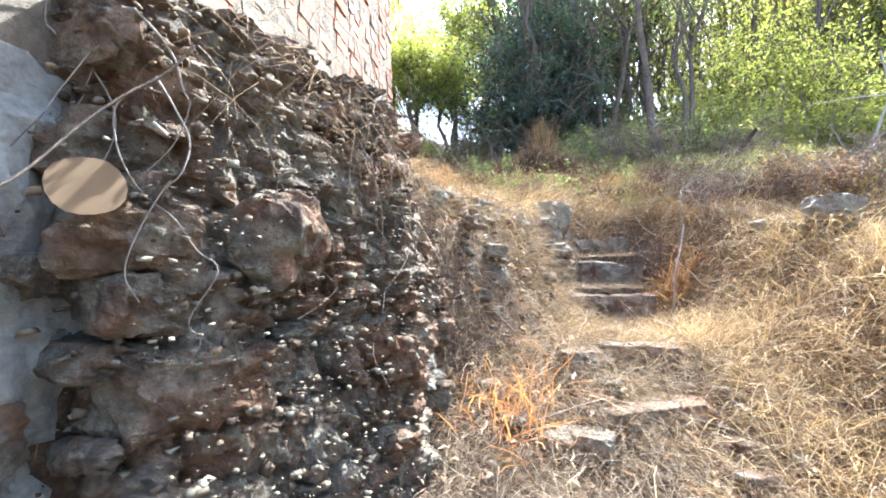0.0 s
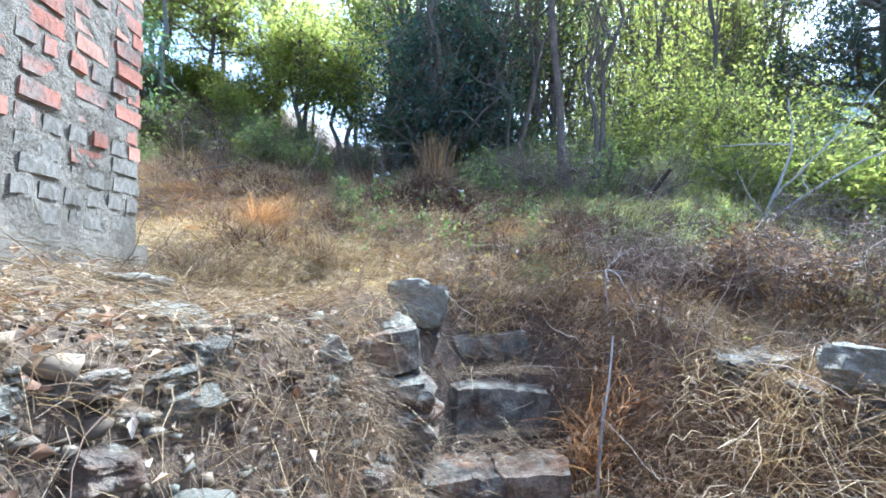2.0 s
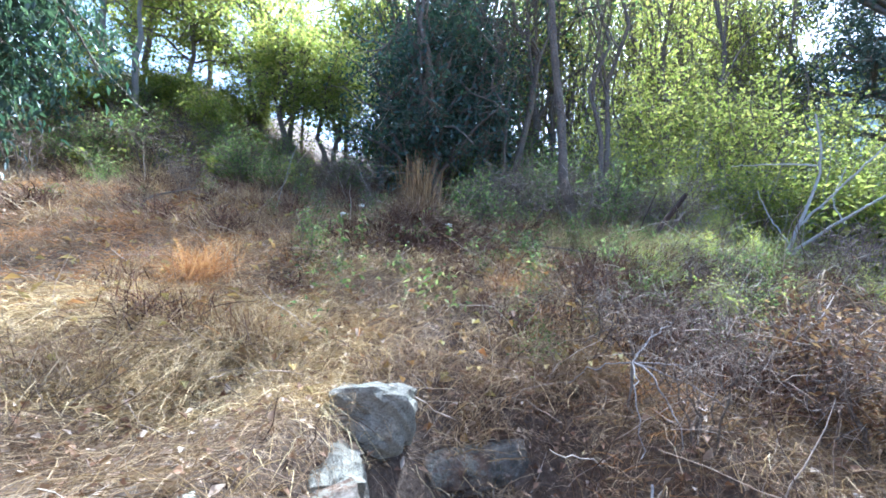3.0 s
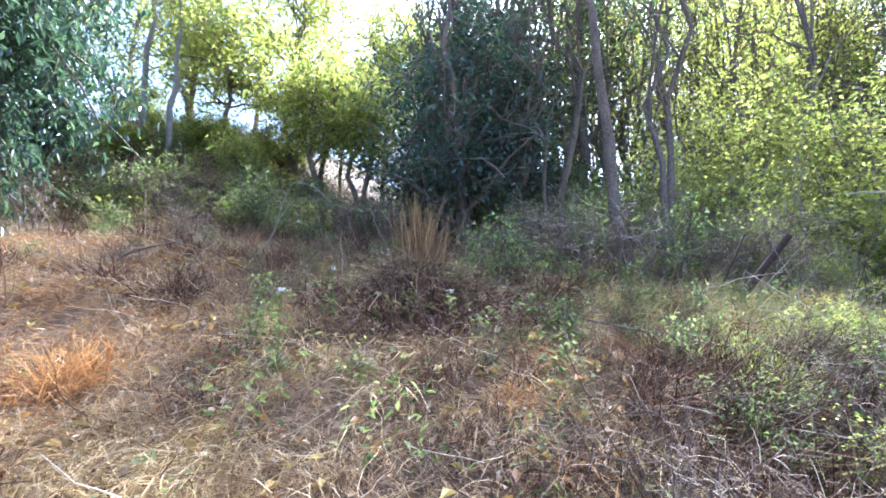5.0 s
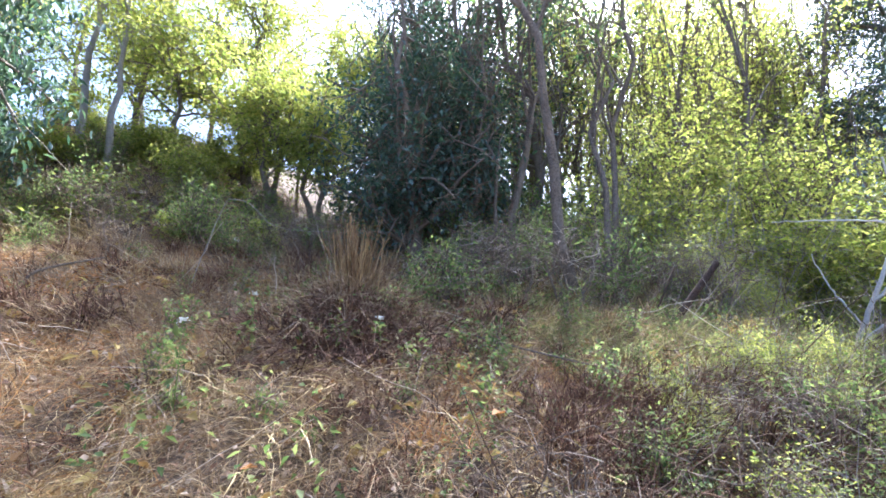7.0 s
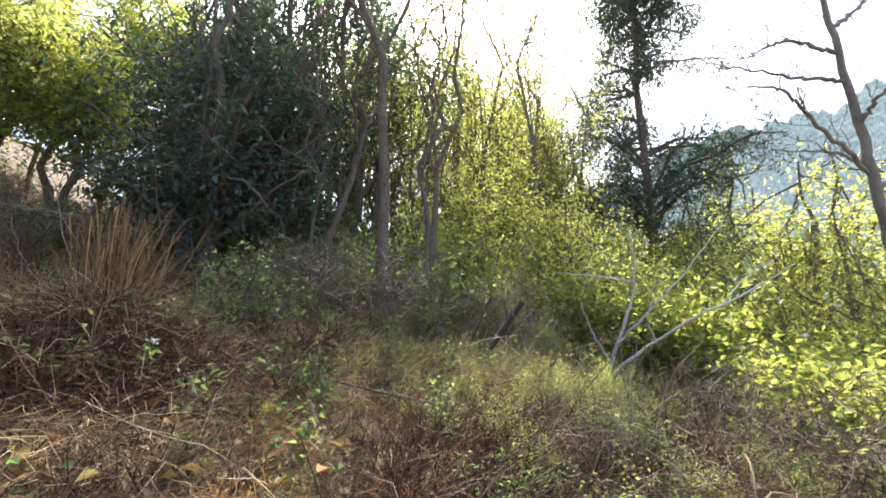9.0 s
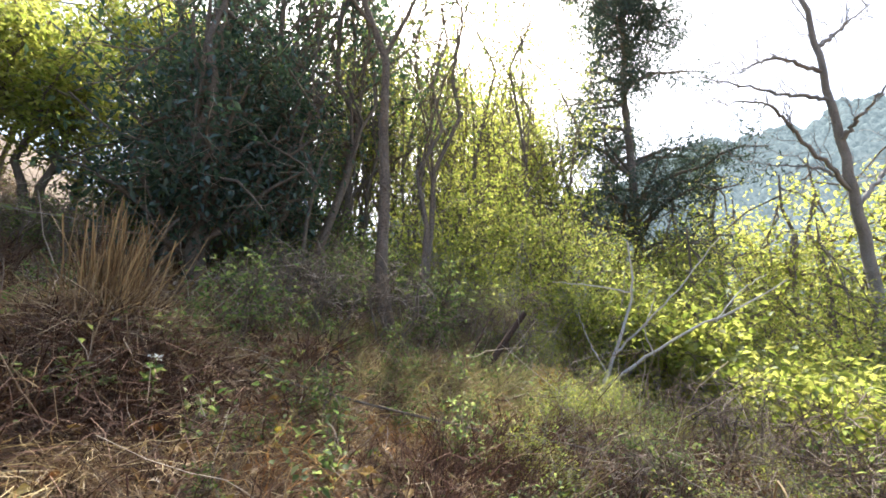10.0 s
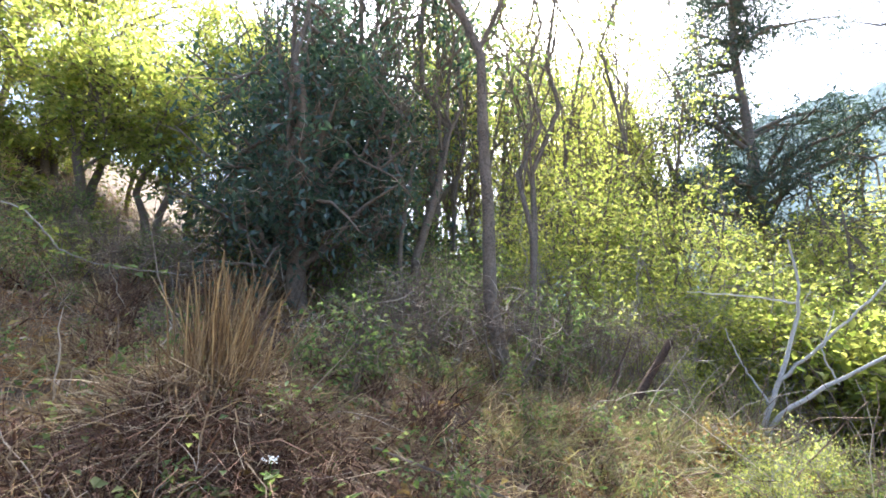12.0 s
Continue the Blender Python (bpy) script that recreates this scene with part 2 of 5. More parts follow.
# ---- the lie of the land ----
def ground_z(x, y):
    x, y = np.asarray(x, dtype=float), np.asarray(y, dtype=float)
    hill = 2.0 + 0.28 * (np.clip(y, -30, 60) - 3.9)
    hill = hill + 2.3 * smooth_step(10.0, 15.5, y) * smooth_step(0.5, -4.5, x)
    hill = hill - 0.17 * np.exp(-((y - 4.05) / 0.55) ** 2) * smooth_step(0.2, 0.9, x)
    fall = np.clip(x - 4.2, 0, 40)
    hill = hill - 0.21 * fall * smooth_step(0, 3, fall)
    path = np.where(y < 2.2, 0.45 * np.clip(y, -6, 2.2), 0.99 + 0.06 * np.clip(y - 2.2, 0, 0.8))
    path = path + smooth_step(3.3, 4.3, y) * np.maximum(0, hill - 1.04)
    terrace = 1.90 + 0.25 * np.clip(-x + 0.1, 0, 0.6) + np.maximum(0, hill - 2.0)
    left_line = -1.18 + 0.52 * smooth_step(0.4, 0.9, y) + 0.40 * smooth_step(0.75, 1.6, y) + 0.34 * smooth_step(1.6, 2.5, y) + 0.50 * smooth_step(2.3, 3.2, y) + 0.3 * smooth_step(3.1, 3.8, y)
    soft = 0.05 + 0.50 * smooth_step(1.8, 2.5, y)
    left = smooth_step(left_line + soft, left_line - 0.20, x)
    bank = np.maximum(path, np.minimum(path + 0.78, np.maximum(hill, path)) + 0.02)
    right = smooth_step(1.55, 2.35, x)
    z = path * (1 - left) + terrace * left
    z = z * (1 - right) + np.maximum(bank, z) * right
    z = z * (1 - smooth_step(3.9, 4.3, y)) + np.maximum(hill, np.where(x < 0.2, terrace, hill)) * smooth_step(3.9, 4.3, y)
    mound = 0.28 * np.exp(-(((x - 1.55) / 0.55) ** 2 + ((y - 6.5) / 0.5) ** 2))
    rough = 0.05 * np.sin(3.1 * x + 1.3 * y) * np.sin(2.3 * y - 1.7 * x) + 0.018 * np.sin(7.3 * x - 2.2 * y + 1) * np.sin(6.1 * y + 3.3 * x)
    far = 0.5 * smooth_step(9, 30, np.hypot(x, y)) * np.sin(0.35 * x + 1) * np.sin(0.31 * y)
    return z + mound + rough + far


def axis(lo, hi, step, out):
    core = np.arange(lo, hi, step)
    return np.concatenate([lo - np.array(out)[::-1], core, hi + np.array(out)])


gx, gy = axis(-7, 12, 0.1, (0.3, 1, 2.5, 5, 10, 20, 45, 100, 300, 900, 2500)), axis(-3, 19, 0.1, (0.3, 1, 2.5, 5, 10, 20, 45, 100, 300, 900, 2500))
GX, GY = np.meshgrid(gx, gy, indexing="ij")
gi = np.arange(GX.size).reshape(GX.shape)
gf = np.stack([gi[:-1, :-1], gi[1:, :-1], gi[1:, 1:], gi[:-1, 1:]], -1).reshape(-1, 4)
ground = new("ground", raw_mesh("ground", np.stack([GX, GY, ground_z(GX, GY)], -1).reshape(-1, 3), gf, SOIL, True))
tagged(ground, "sloping hillside of brown soil and dry leaf litter", "ground", kind="structure")


# ---- stones and bricks ----
def stone_material(name):
    m, nt, b = base_material(name, 0.9, 0.2)
    info = nt.nodes.new("ShaderNodeObjectInfo")
    tone = ramp(nt, [(0.0, (0.15, 0.125, 0.095)), (0.3, (0.28, 0.245, 0.185)), (0.55, (0.23, 0.23, 0.19)), (0.8, (0.30, 0.20, 0.12)), (1.0, (0.42, 0.37, 0.28))])
    nt.links.new(info.outputs["Random"], tone.inputs[0])
    n1, n3 = noise_node(nt, 14, 6, 0.65), noise_node(nt, 70, 6, 0.7)
    geo = nt.nodes.new("ShaderNodeNewGeometry")
    for n in (n1, n3):
        nt.links.new(geo.outputs["Position"], n.inputs["Vector"])
    r1 = ramp(nt, [(0.36, (0.045, 0.034, 0.027)), (0.5, (0.24, 0.20, 0.15)), (0.66, (0.50, 0.44, 0.34))])
    nt.links.new(n1.outputs[0], r1.inputs[0])
    c = mix_colour(nt, tone.outputs[0], r1.outputs[0], 0.5)
    r3 = ramp(nt, [(0.35, (0.55, 0.52, 0.49)), (0.6, (1.0, 1.0, 1.0))])
    nt.links.new(n3.outputs[0], r3.inputs[0])
    c = mix_colour(nt, c, r3.outputs[0], 0.6, 'MULTIPLY')
    stain = noise_node(nt, 3.2, 6, 0.65)
    nt.links.new(geo.outputs["Position"], stain.inputs["Vector"])
    sr = ramp(nt, [(0.46, (0, 0, 0)), (0.60, (0.75, 0.75, 0.75))])
    nt.links.new(stain.outputs[0], sr.inputs[0])
    brown = ramp(nt, [(0.35, (0.07, 0.032, 0.018)), (0.65, (0.32, 0.165, 0.08))])
    nt.links.new(n1.outputs[0], brown.inputs[0])
    c = mix_colour(nt, c, brown.outputs[0], sr.outputs[0])
    lichen = noise_node(nt, 11, 7, 0.7)
    nt.links.new(geo.outputs["Position"], lichen.inputs["Vector"])
    lr = ramp(nt, [(0.53, (0, 0, 0)), (0.60, (0.65, 0.65, 0.65))])
    nt.links.new(lichen.outputs[0], lr.inputs[0])
    pale_spot = ramp(nt, [(0.35, (0.22, 0.225, 0.16)), (0.65, (0.45, 0.43, 0.33))])
    nt.links.new(n3.outputs[0], pale_spot.inputs[0])
    c = mix_colour(nt, c, pale_spot.outputs[0], lr.outputs[0])
    nt.links.new(c, b.inputs["Base Color"])
    add = nt.nodes.new("ShaderNodeMath")
    nt.links.new(n1.outputs[0], add.inputs[0])
    nt.links.new(n3.outputs[0], add.inputs[1])
    bump(nt, b, add.outputs[0], 1.0, 0.032)
    return m


STONE = stone_material("field_stone")
PALE_STONE = earthy("pale_stone", [(0.35, (0.19, 0.165, 0.115)), (0.65, (0.38, 0.35, 0.265))], [(0.34, (0.09, 0.07, 0.045)), (0.62, (0.44, 0.41, 0.32))], 7, 34, 0.9)


def stone_mesh(name, seed, material, rough=0.12, cuts=3, boxy=0.7):
    """A rough block one metre each way: a finely cut box, its corners rounded and its faces broken."""
    bm = bmesh.new()
    bmesh.ops.create_cube(bm, size=2.0)
    bmesh.ops.subdivide_edges(bm, edges=bm.edges[:], cuts=cuts, use_grid_fill=True)
    off = Vector((seed * 3.7, seed * 1.9, seed * 5.3))
    for v in bm.verts:
        p = v.co.copy()
        p = p * boxy + p.normalized() * 1.25 * (1 - boxy)
        q = p.normalized()
        p += q * (noise.noise(p * 0.9 + off) * rough * 2.4 + noise.noise(p * 2.6 + off) * rough + noise.noise(p * 6.0 + off) * rough * 0.5 + noise.noise(p * 13.0 + off) * rough * 0.3)
        p.z += 0.08 * noise.noise(Vector((p.x * 1.5, p.y * 1.5, p.z * 7)) + off)
        v.co = p * 0.5
    me = bpy.data.meshes.new(name)
    bm.to_mesh(me)
    bm.free()
    me.materials.append(material)
    return me


STONES = [stone_mesh("stone", i, STONE, 0.19, 9, 0.52 + 0.05 * (i % 5)) for i in range(12)]
PALE_STONES = [stone_mesh("stone", 50 + i, PALE_STONE, 0.16, 8, 0.54) for i in range(4)]
SLABS = [stone_mesh("step_stone", 30 + i, STONE, 0.10, 5, 0.76) for i in range(5)]


def stone_face(parent, p0, p1, top, seed, batter=0.06, size=(0.12, 0.34), rows=(0.07, 0.19)):
    """Rough courses of stones from p0 to p1, up to the height that top(f) gives, each a piece of its own."""
    rg = np.random.default_rng(seed)
    a, b = Vector((*p0, 0)), Vector((*p1, 0))
    d = (b - a).normalized()
    n = Vector((d.y, -d.x, 0))
    length = (b - a).length
    turn = math.atan2(d.y, d.x)
    base = min(float(ground_z(*(p0 + np.array([n.x, n.y]) * 0.3))), float(ground_z(*(p1 + np.array([n.x, n.y]) * 0.3)))) - 0.1
    z = base
    while z < 2.4:
        h = rg.uniform(*rows)
        s = rg.uniform(-0.1, 0.0)
        while s < length:
            w = rg.uniform(*size) * (0.6 + h * 3)
            f = (s + w / 2) / length
            if z + h * 0.6 < top(f):
                c = a + d * (s + w / 2) + n * (rg.uniform(-0.05, 0.025) - 0.06 - batter * (z - base))
                ob = new("stone", STONES[rg.integers(12)])
                ob.parent = parent
                ob.matrix_basis = parent.matrix_basis.inverted() @ Matrix.LocRotScale((c.x, c.y, z + h / 2 + rg.normal(0, 0.012)),
                    Euler((rg.normal(0, 0.07), rg.normal(0, 0.09), turn + rg.normal(0, 0.14) + math.pi * rg.integers(2))), (w * 1.12, rg.uniform(0.2, 0.3), h * 1.16))
            s += w
        z += h * 0.97


terrace_wall = thing("terrace_wall", (-0.3, 1.4, 0), "crumbling dry-stone terrace wall with soil and roots", "wall", kind="structure")
PIERS = ((np.array((-0.74, 0.87)), np.array((-0.52, 0.88))), (np.array((-0.54, 0.80)), np.array((-0.15, 1.52))),
         (np.array((-0.15, 1.50)), np.array((-0.02, 2.1))))
stone_face(terrace_wall, *PIERS[0], lambda f: 1.9, 3, size=(0.08, 0.2))
stone_face(terrace_wall, *PIERS[1], lambda f: 2.14 - 0.05 * f, 4, size=(0.07, 0.21), rows=(0.045, 0.13))
stone_face(terrace_wall, *PIERS[2], lambda f: 2.07 - 0.1 * f if f < 0.4 else 1.68 - 0.1 * f, 5, size=(0.08, 0.26), rows=(0.05, 0.14))
stone_face(terrace_wall, np.array((0.0, 2.1)), np.array((0.34, 2.75)), lambda f: 1.32, 6, batter=0.35, size=(0.07, 0.18), rows=(0.04, 0.09))


def loose_stone(name, label, place, size, turn, seed, group="", pool=None, tilt=(0, 0), lift=0.0):
    pool = pool or STONES
    ob = new(name, pool[seed % len(pool)])
    x, y = place[:2]
    z = float(ground_z(x, y)) + size[2] * 0.25 + lift if len(place) == 2 else place[2]
    ob.matrix_basis = Matrix.LocRotScale((x, y, z), Euler((radians(tilt[0]), radians(tilt[1]), radians(turn))), size)
    return tagged(ob, label, "stone", group)


# rubble bank below the terrace edge
rb = np.random.default_rng(515)
for bx in np.arange(-0.35, 0.95, 0.085):
    for by in np.arange(1.95, 3.25, 0.13):
        x, y = bx + rb.uniform(-0.035, 0.035), by + rb.uniform(-0.05, 0.05)
        z = float(ground_z(x, y))
        if 1.2 < z < 1.86 and rb.uniform() < 0.66:
            w = rb.uniform(0.08, 0.19)
            ob = new("stone", STONES[rb.integers(12)])
            ob.parent = terrace_wall
            ob.matrix_basis = terrace_wall.matrix_basis.inverted() @ Matrix.LocRotScale((x - 0.035, y + 0.02, z - 0.015), Euler((rb.normal(0, 0.15), rb.normal(0.12, 0.15), radians(62) + rb.normal(0, 0.35))), (w, w * rb.uniform(0.6, 1.0), w * rb.uniform(0.4, 0.75)))

# steps of dressed stones
steps = thing("stone_steps", (1.25, 3.4, 1.0), "rough grey stone steps strewn with dry grass", "steps", kind="structure")
for i, (x, y, top, sx, sy, sz, turn) in enumerate([(1.08, 3.26, 1.265, 0.35, 0.30, 0.24, 3), (1.41, 3.24, 1.26, 0.31, 0.28, 0.23, -6), (1.30, 3.66, 1.505, 0.34, 0.26, 0.27, 4),
        (1.56, 3.64, 1.47, 0.20, 0.22, 0.23, -14), (1.43, 3.97, 1.715, 0.44, 0.24, 0.17, 10), (0.68, 2.16, 1.09, 0.26, 0.2, 0.15, 20), (0.99, 2.22, 1.10, 0.38, 0.2, 0.15, -6),
        (0.89, 1.86, 0.92, 0.44, 0.2, 0.13, 8), (0.72, 2.02, 0.99, 0.16, 0.13, 0.1, 40), (0.55, 1.72, 0.86, 0.2, 0.15, 0.11, -30), (1.12, 1.6, 0.76, 0.2, 0.16, 0.11, 15)]):
    ob = new("step_stone", SLABS[i % 5])
    ob.parent = steps
    ob.matrix_basis = steps.matrix_basis.inverted() @ Matrix.LocRotScale((x, y, top - sz / 2 - 0.05), Euler((radians(-3), radians((i * 37) % 7 - 3), radians(turn))), (sx * 1.04, sy, sz))

for i, (p, s, a, lab) in enumerate([((0.73, 3.36, 1.69), (0.36, 0.26, 0.17), 12, "flat grey stone stacked beside the steps"), ((0.75, 3.30, 1.54), (0.38, 0.30, 0.13), 2, "mossy slab stone beside the steps"),
        ((0.80, 3.28, 1.40), (0.34, 0.3, 0.14), -8, "dark stone low beside the steps"), ((0.97, 3.86, 1.85), (0.32, 0.26, 0.24), -12, "pale flat stone above the steps"), ((0.83, 3.58, 1.70), (0.20, 0.26, 0.22), 8, "pale broken stone at the top of the steps"),
        ((0.43, 2.90, 1.33), (0.25, 0.2, 0.17), 20, "pale square stone in dry straw"), ((2.36, 2.56, 1.76), (0.24, 0.2, 0.15), 20, "pale weathered rock on the bank"), ((2.30, 2.94, 1.66), (0.30, 0.22, 0.17), -15, "dark rock in the bank"),
        ((2.32, 2.60, 1.60), (0.30, 0.22, 0.18), 5, "dark rock low in the bank"), ((0.20, 2.62, 1.74), (0.14, 0.12, 0.07), 40, "small pale stone in dry straw"), ((0.15, 2.85, 1.86), (0.2, 0.16, 0.08), 10, "flat pale stone on the terrace edge"),
        ((-0.25, 3.35, 1.99), (0.22, 0.2, 0.09), 50, "pale stone at the terrace edge"), ((0.02, 2.95, 1.90), (0.24, 0.18, 0.1), -30, "pale stone at the terrace edge"),
        ((0.06, 2.47, 1.83), (0.13, 0.10, 0.05), 15, "flat grey-green stone in the rubble"), ((0.15, 2.62, 1.80), (0.14, 0.11, 0.05), -25, "flat grey-green stone in the rubble"), ((0.24, 2.70, 1.74), (0.10, 0.08, 0.06), 50, "pale broken stone in the rubble"),
        ((-0.06, 2.42, 1.86), (0.12, 0.1, 0.06), 70, "grey stone in the rubble"), ((0.16, 2.36, 1.70), (0.11, 0.09, 0.06), -50, "dark stone in the rubble"), ((0.30, 2.44, 1.55), (0.12, 0.1, 0.07), 10, "pale stone in the rubble")]):
    loose_stone("stone", lab, p, s, a, i + 1, pool=SLABS if i < 2 else PALE_STONES if "pale" in lab else None, tilt=((i * 29) % 17 - 8, (i * 41) % 19 - 9))
rs = np.random.default_rng(77)
for i in range(22):
    x, y = rs.uniform(0.1, 1.5), rs.uniform(1.1, 3.0)
    w = rs.uniform(0.05, 0.11)
    loose_stone("stone", "small loose stone lying in dry straw", (x, y), (w, w * rs.uniform(0.6, 1), w * rs.uniform(0.4, 0.7)), rs.uniform(0, 360), i, "loose stones")


# house wall of old brick: from its far corner back along the terrace
WALL_END, WALL_DIR = Vector((-0.415, 3.77, 2.2)), Vector((-0.12, -0.993, 0)).normalized()
MORTAR = earthy("lime_mortar", [(0.32, (0.145, 0.12, 0.085)), (0.5, (0.22, 0.19, 0.14)), (0.68, (0.30, 0.262, 0.198))], [(0.32, (0.105, 0.086, 0.062)), (0.65, (0.32, 0.28, 0.215))], 4, 60, 0.9)


def brick_material(name, washed):
    m, nt, b = base_material(name, 0.92, 0.15)
    info = nt.nodes.new("ShaderNodeObjectInfo")
    tone = ramp(nt, [(0.0, (0.34, 0.135, 0.085)), (0.5, (0.45, 0.20, 0.13)), (1.0, (0.50, 0.28, 0.19))])
    nt.links.new(info.outputs["Random"], tone.inputs[0])
    n1 = noise_node(nt, 5.0, 6, 0.65)
    geo = nt.nodes.new("ShaderNodeNewGeometry")
    nt.links.new(geo.outputs["Position"], n1.inputs["Vector"])
    n2 = noise_node(nt, 45, 6, 0.7)
    wash = ramp(nt, [(0.3, (0.15, 0.13, 0.10)), (0.7, (0.32, 0.29, 0.235))])
    nt.links.new(n2.outputs[0], wash.inputs[0])
    ad = nt.nodes.new("ShaderNodeMath")
    ad.operation = 'MULTIPLY_ADD'
    nt.links.new(info.outputs["Random"], ad.inputs[0])
    ad.inputs[1].default_value = -0.3
    nt.links.new(n1.outputs[0], ad.inputs[2])
    sh = nt.nodes.new("ShaderNodeMapRange")
    sh.inputs[1].default_value, sh.inputs[2].default_value = (0.33, 0.56) if not washed else (-0.25, 0.12)
    nt.links.new(ad.outputs[0], sh.inputs[0])
    c = mix_colour(nt, tone.outputs[0], wash.outputs[0], sh.outputs[0])
    gr = ramp(nt, [(0.3, (0.55, 0.5, 0.46)), (0.6, (1, 1, 1))])
    nt.links.new(n2.outputs[0], gr.inputs[0])
    nt.links.new(mix_colour(nt, c, gr.outputs[0], 0.5, 'MULTIPLY'), b.inputs["Base Color"])
    bump(nt, b, n2.outputs[0], 0.8, 0.012)
    return m


BRICK, BRICK_WASHED = brick_material("worn_brick", False), brick_material("lime_washed_brick", True)
house = thing("house_wall", WALL_END, "old brick house wall with worn lime wash on a terrace", "wall", kind="structure")
house.matrix_basis = Matrix.Translation(WALL_END) @ Matrix.Rotation(math.atan2(WALL_DIR.y, WALL_DIR.x), 4, 'Z')
bm = bmesh.new()
bmesh.ops.create_cube(bm, size=1.0, matrix=Matrix.Translation((2.02, -0.190, 1.23)) @ Matrix.Diagonal((4.0, 0.34, 2.76, 1)))
bmesh.ops.create_cube(bm, size=1.0, matrix=Matrix.Translation((0.22, -1.9, 1.23)) @ Matrix.Diagonal((0.36, 3.0, 2.76, 1)))
part("wall_core", bm, MORTAR, house)
bm = bmesh.new()
bmesh.ops.create_grid(bm, x_segments=260, y_segments=180, size=1.0)
for v in bm.verts:
    x, z = (v.co.x + 1) * 2.0 + 0.02, (v.co.y + 1) * 1.375 - 0.14
    q = Vector((x, 0, z))
    low = max(0.0, 1.0 - z / 0.55)
    v.co = Vector((x, -0.006 + 0.003 * low + 0.004 * noise.noise(q * 3.1) + 0.008 * noise.noise(q * 9) + 0.005 * noise.noise(q * 23), z))
part("mortar", bm, MORTAR, house, "smeared pale lime mortar")
bm = bmesh.new()
bmesh.ops.create_cube(bm, size=1.0, matrix=Matrix.Translation((2.0, -0.17, -0.19)) @ Matrix.Diagonal((4.06, 0.40, 0.30, 1)))
bmesh.ops.subdivide_edges(bm, edges=bm.edges[:], cuts=14, use_grid_fill=True)
for v in bm.verts:
    v.co += Vector((0, 1, 0.4)) * 0.03 * noise.noise(v.co * 6) + Vector((0, 0.5, 0.5)) * 0.03 * noise.noise(v.co * 2.1)
part("plinth", bm, MORTAR, house, "worn mossy plinth ledge")
# lower storey of the same wall, where the ground drops away
bm = bmesh.new()
bmesh.ops.create_cube(bm, size=1.0, matrix=Matrix.Translation((3.75, -0.14, -1.18)) @ Matrix.Diagonal((1.75, 0.34, 1.9, 1)))
bmesh.ops.subdivide_edges(bm, edges=bm.edges[:], cuts=46, use_grid_fill=True)
for v in bm.verts:
    v.co.y += 0.045 * noise.noise(v.co * 5.5) + 0.028 * noise.noise(v.co * 13) + 0.014 * noise.noise(v.co * 31)
LIME_RENDER = earthy("lime_render", [(0.32, (0.30, 0.30, 0.27)), (0.65, (0.50, 0.50, 0.45))], [(0.32, (0.20, 0.19, 0.165)), (0.62, (0.56, 0.56, 0.50))], 8, 50, 1.0)
part("lower_wall", bm, LIME_RENDER, house, "rough grey lime render on the lower wall")
rl_ = np.random.default_rng(71)
for i in range(46):
    ob = new("stone", STONES[rl_.integers(12)])
    ob.parent = house
    w = rl_.uniform(0.08, 0.24)
    ob.matrix_basis = Matrix.LocRotScale((rl_.uniform(2.95, 4.5), rl_.uniform(0.0, 0.025), rl_.uniform(-2.0, -0.35)), Euler((0, rl_.normal(0, 0.15), 0)), (w, 0.09, w * rl_.uniform(0.4, 0.8)))


def brick_mesh(seed, size, material):
    bm = bmesh.new()
    bmesh.ops.create_cube(bm, size=1.0)
    bmesh.ops.bevel(bm, geom=bm.edges[:], offset=0.10, segments=2, affect='EDGES')
    for v in bm.verts:
        v.co += Vector((noise.noise(v.co * 2 + Vector((seed, 0, 0))) * 0.06, noise.noise(v.co * 2 + Vector((0, seed, 3))) * 0.05, noise.noise(v.co * 2 + Vector((3, 0, seed))) * 0.10))
        v.co = Vector((v.co.x * size[0], v.co.y * size[1], v.co.z * size[2]))
    me = bpy.data.meshes.new("brick")
    bm.to_mesh(me)
    bm.free()
    me.materials.append(material)
    return me


LONG = [[brick_mesh(i * 2.3, (0.218, 0.1, 0.077), m) for i in range(5)] for m in (BRICK, BRICK_WASHED)]
SHORT = [[brick_mesh(i * 3.1, (0.106, 0.1, 0.077), m) for i in range(4)] for m in (BRICK, BRICK_WASHED)]
BRICK_ROWS = []
rb = np.random.default_rng(12)
for row in range(30):
    header = row % 3 == 1
    step = 0.118 if header else 0.234
    x = 0.0 if row % 2 else -0.012
    while x < (2.3 if not header else 2.2):
        BRICK_ROWS.append((x + step / 2, row, header, rb.uniform(-0.006, 0.003), rb.normal(0, 0.022), rb.integers(4), 1 if row + rb.uniform(-1.5, 1.5) < 3.8 else 0))
        x += step


def branch(start, end, r0, r1, wiggle, rg, k=8):
    t = np.linspace(0, 1, k)[:, None]
    p = np.asarray(start)[None] * (1 - t) + np.asarray(end)[None] * t
    p = p + rg.normal(0, wiggle, (k, 3)) * (t * (1 - t) * 4)
    return p, r0 + (r1 - r0) * t[:, 0]


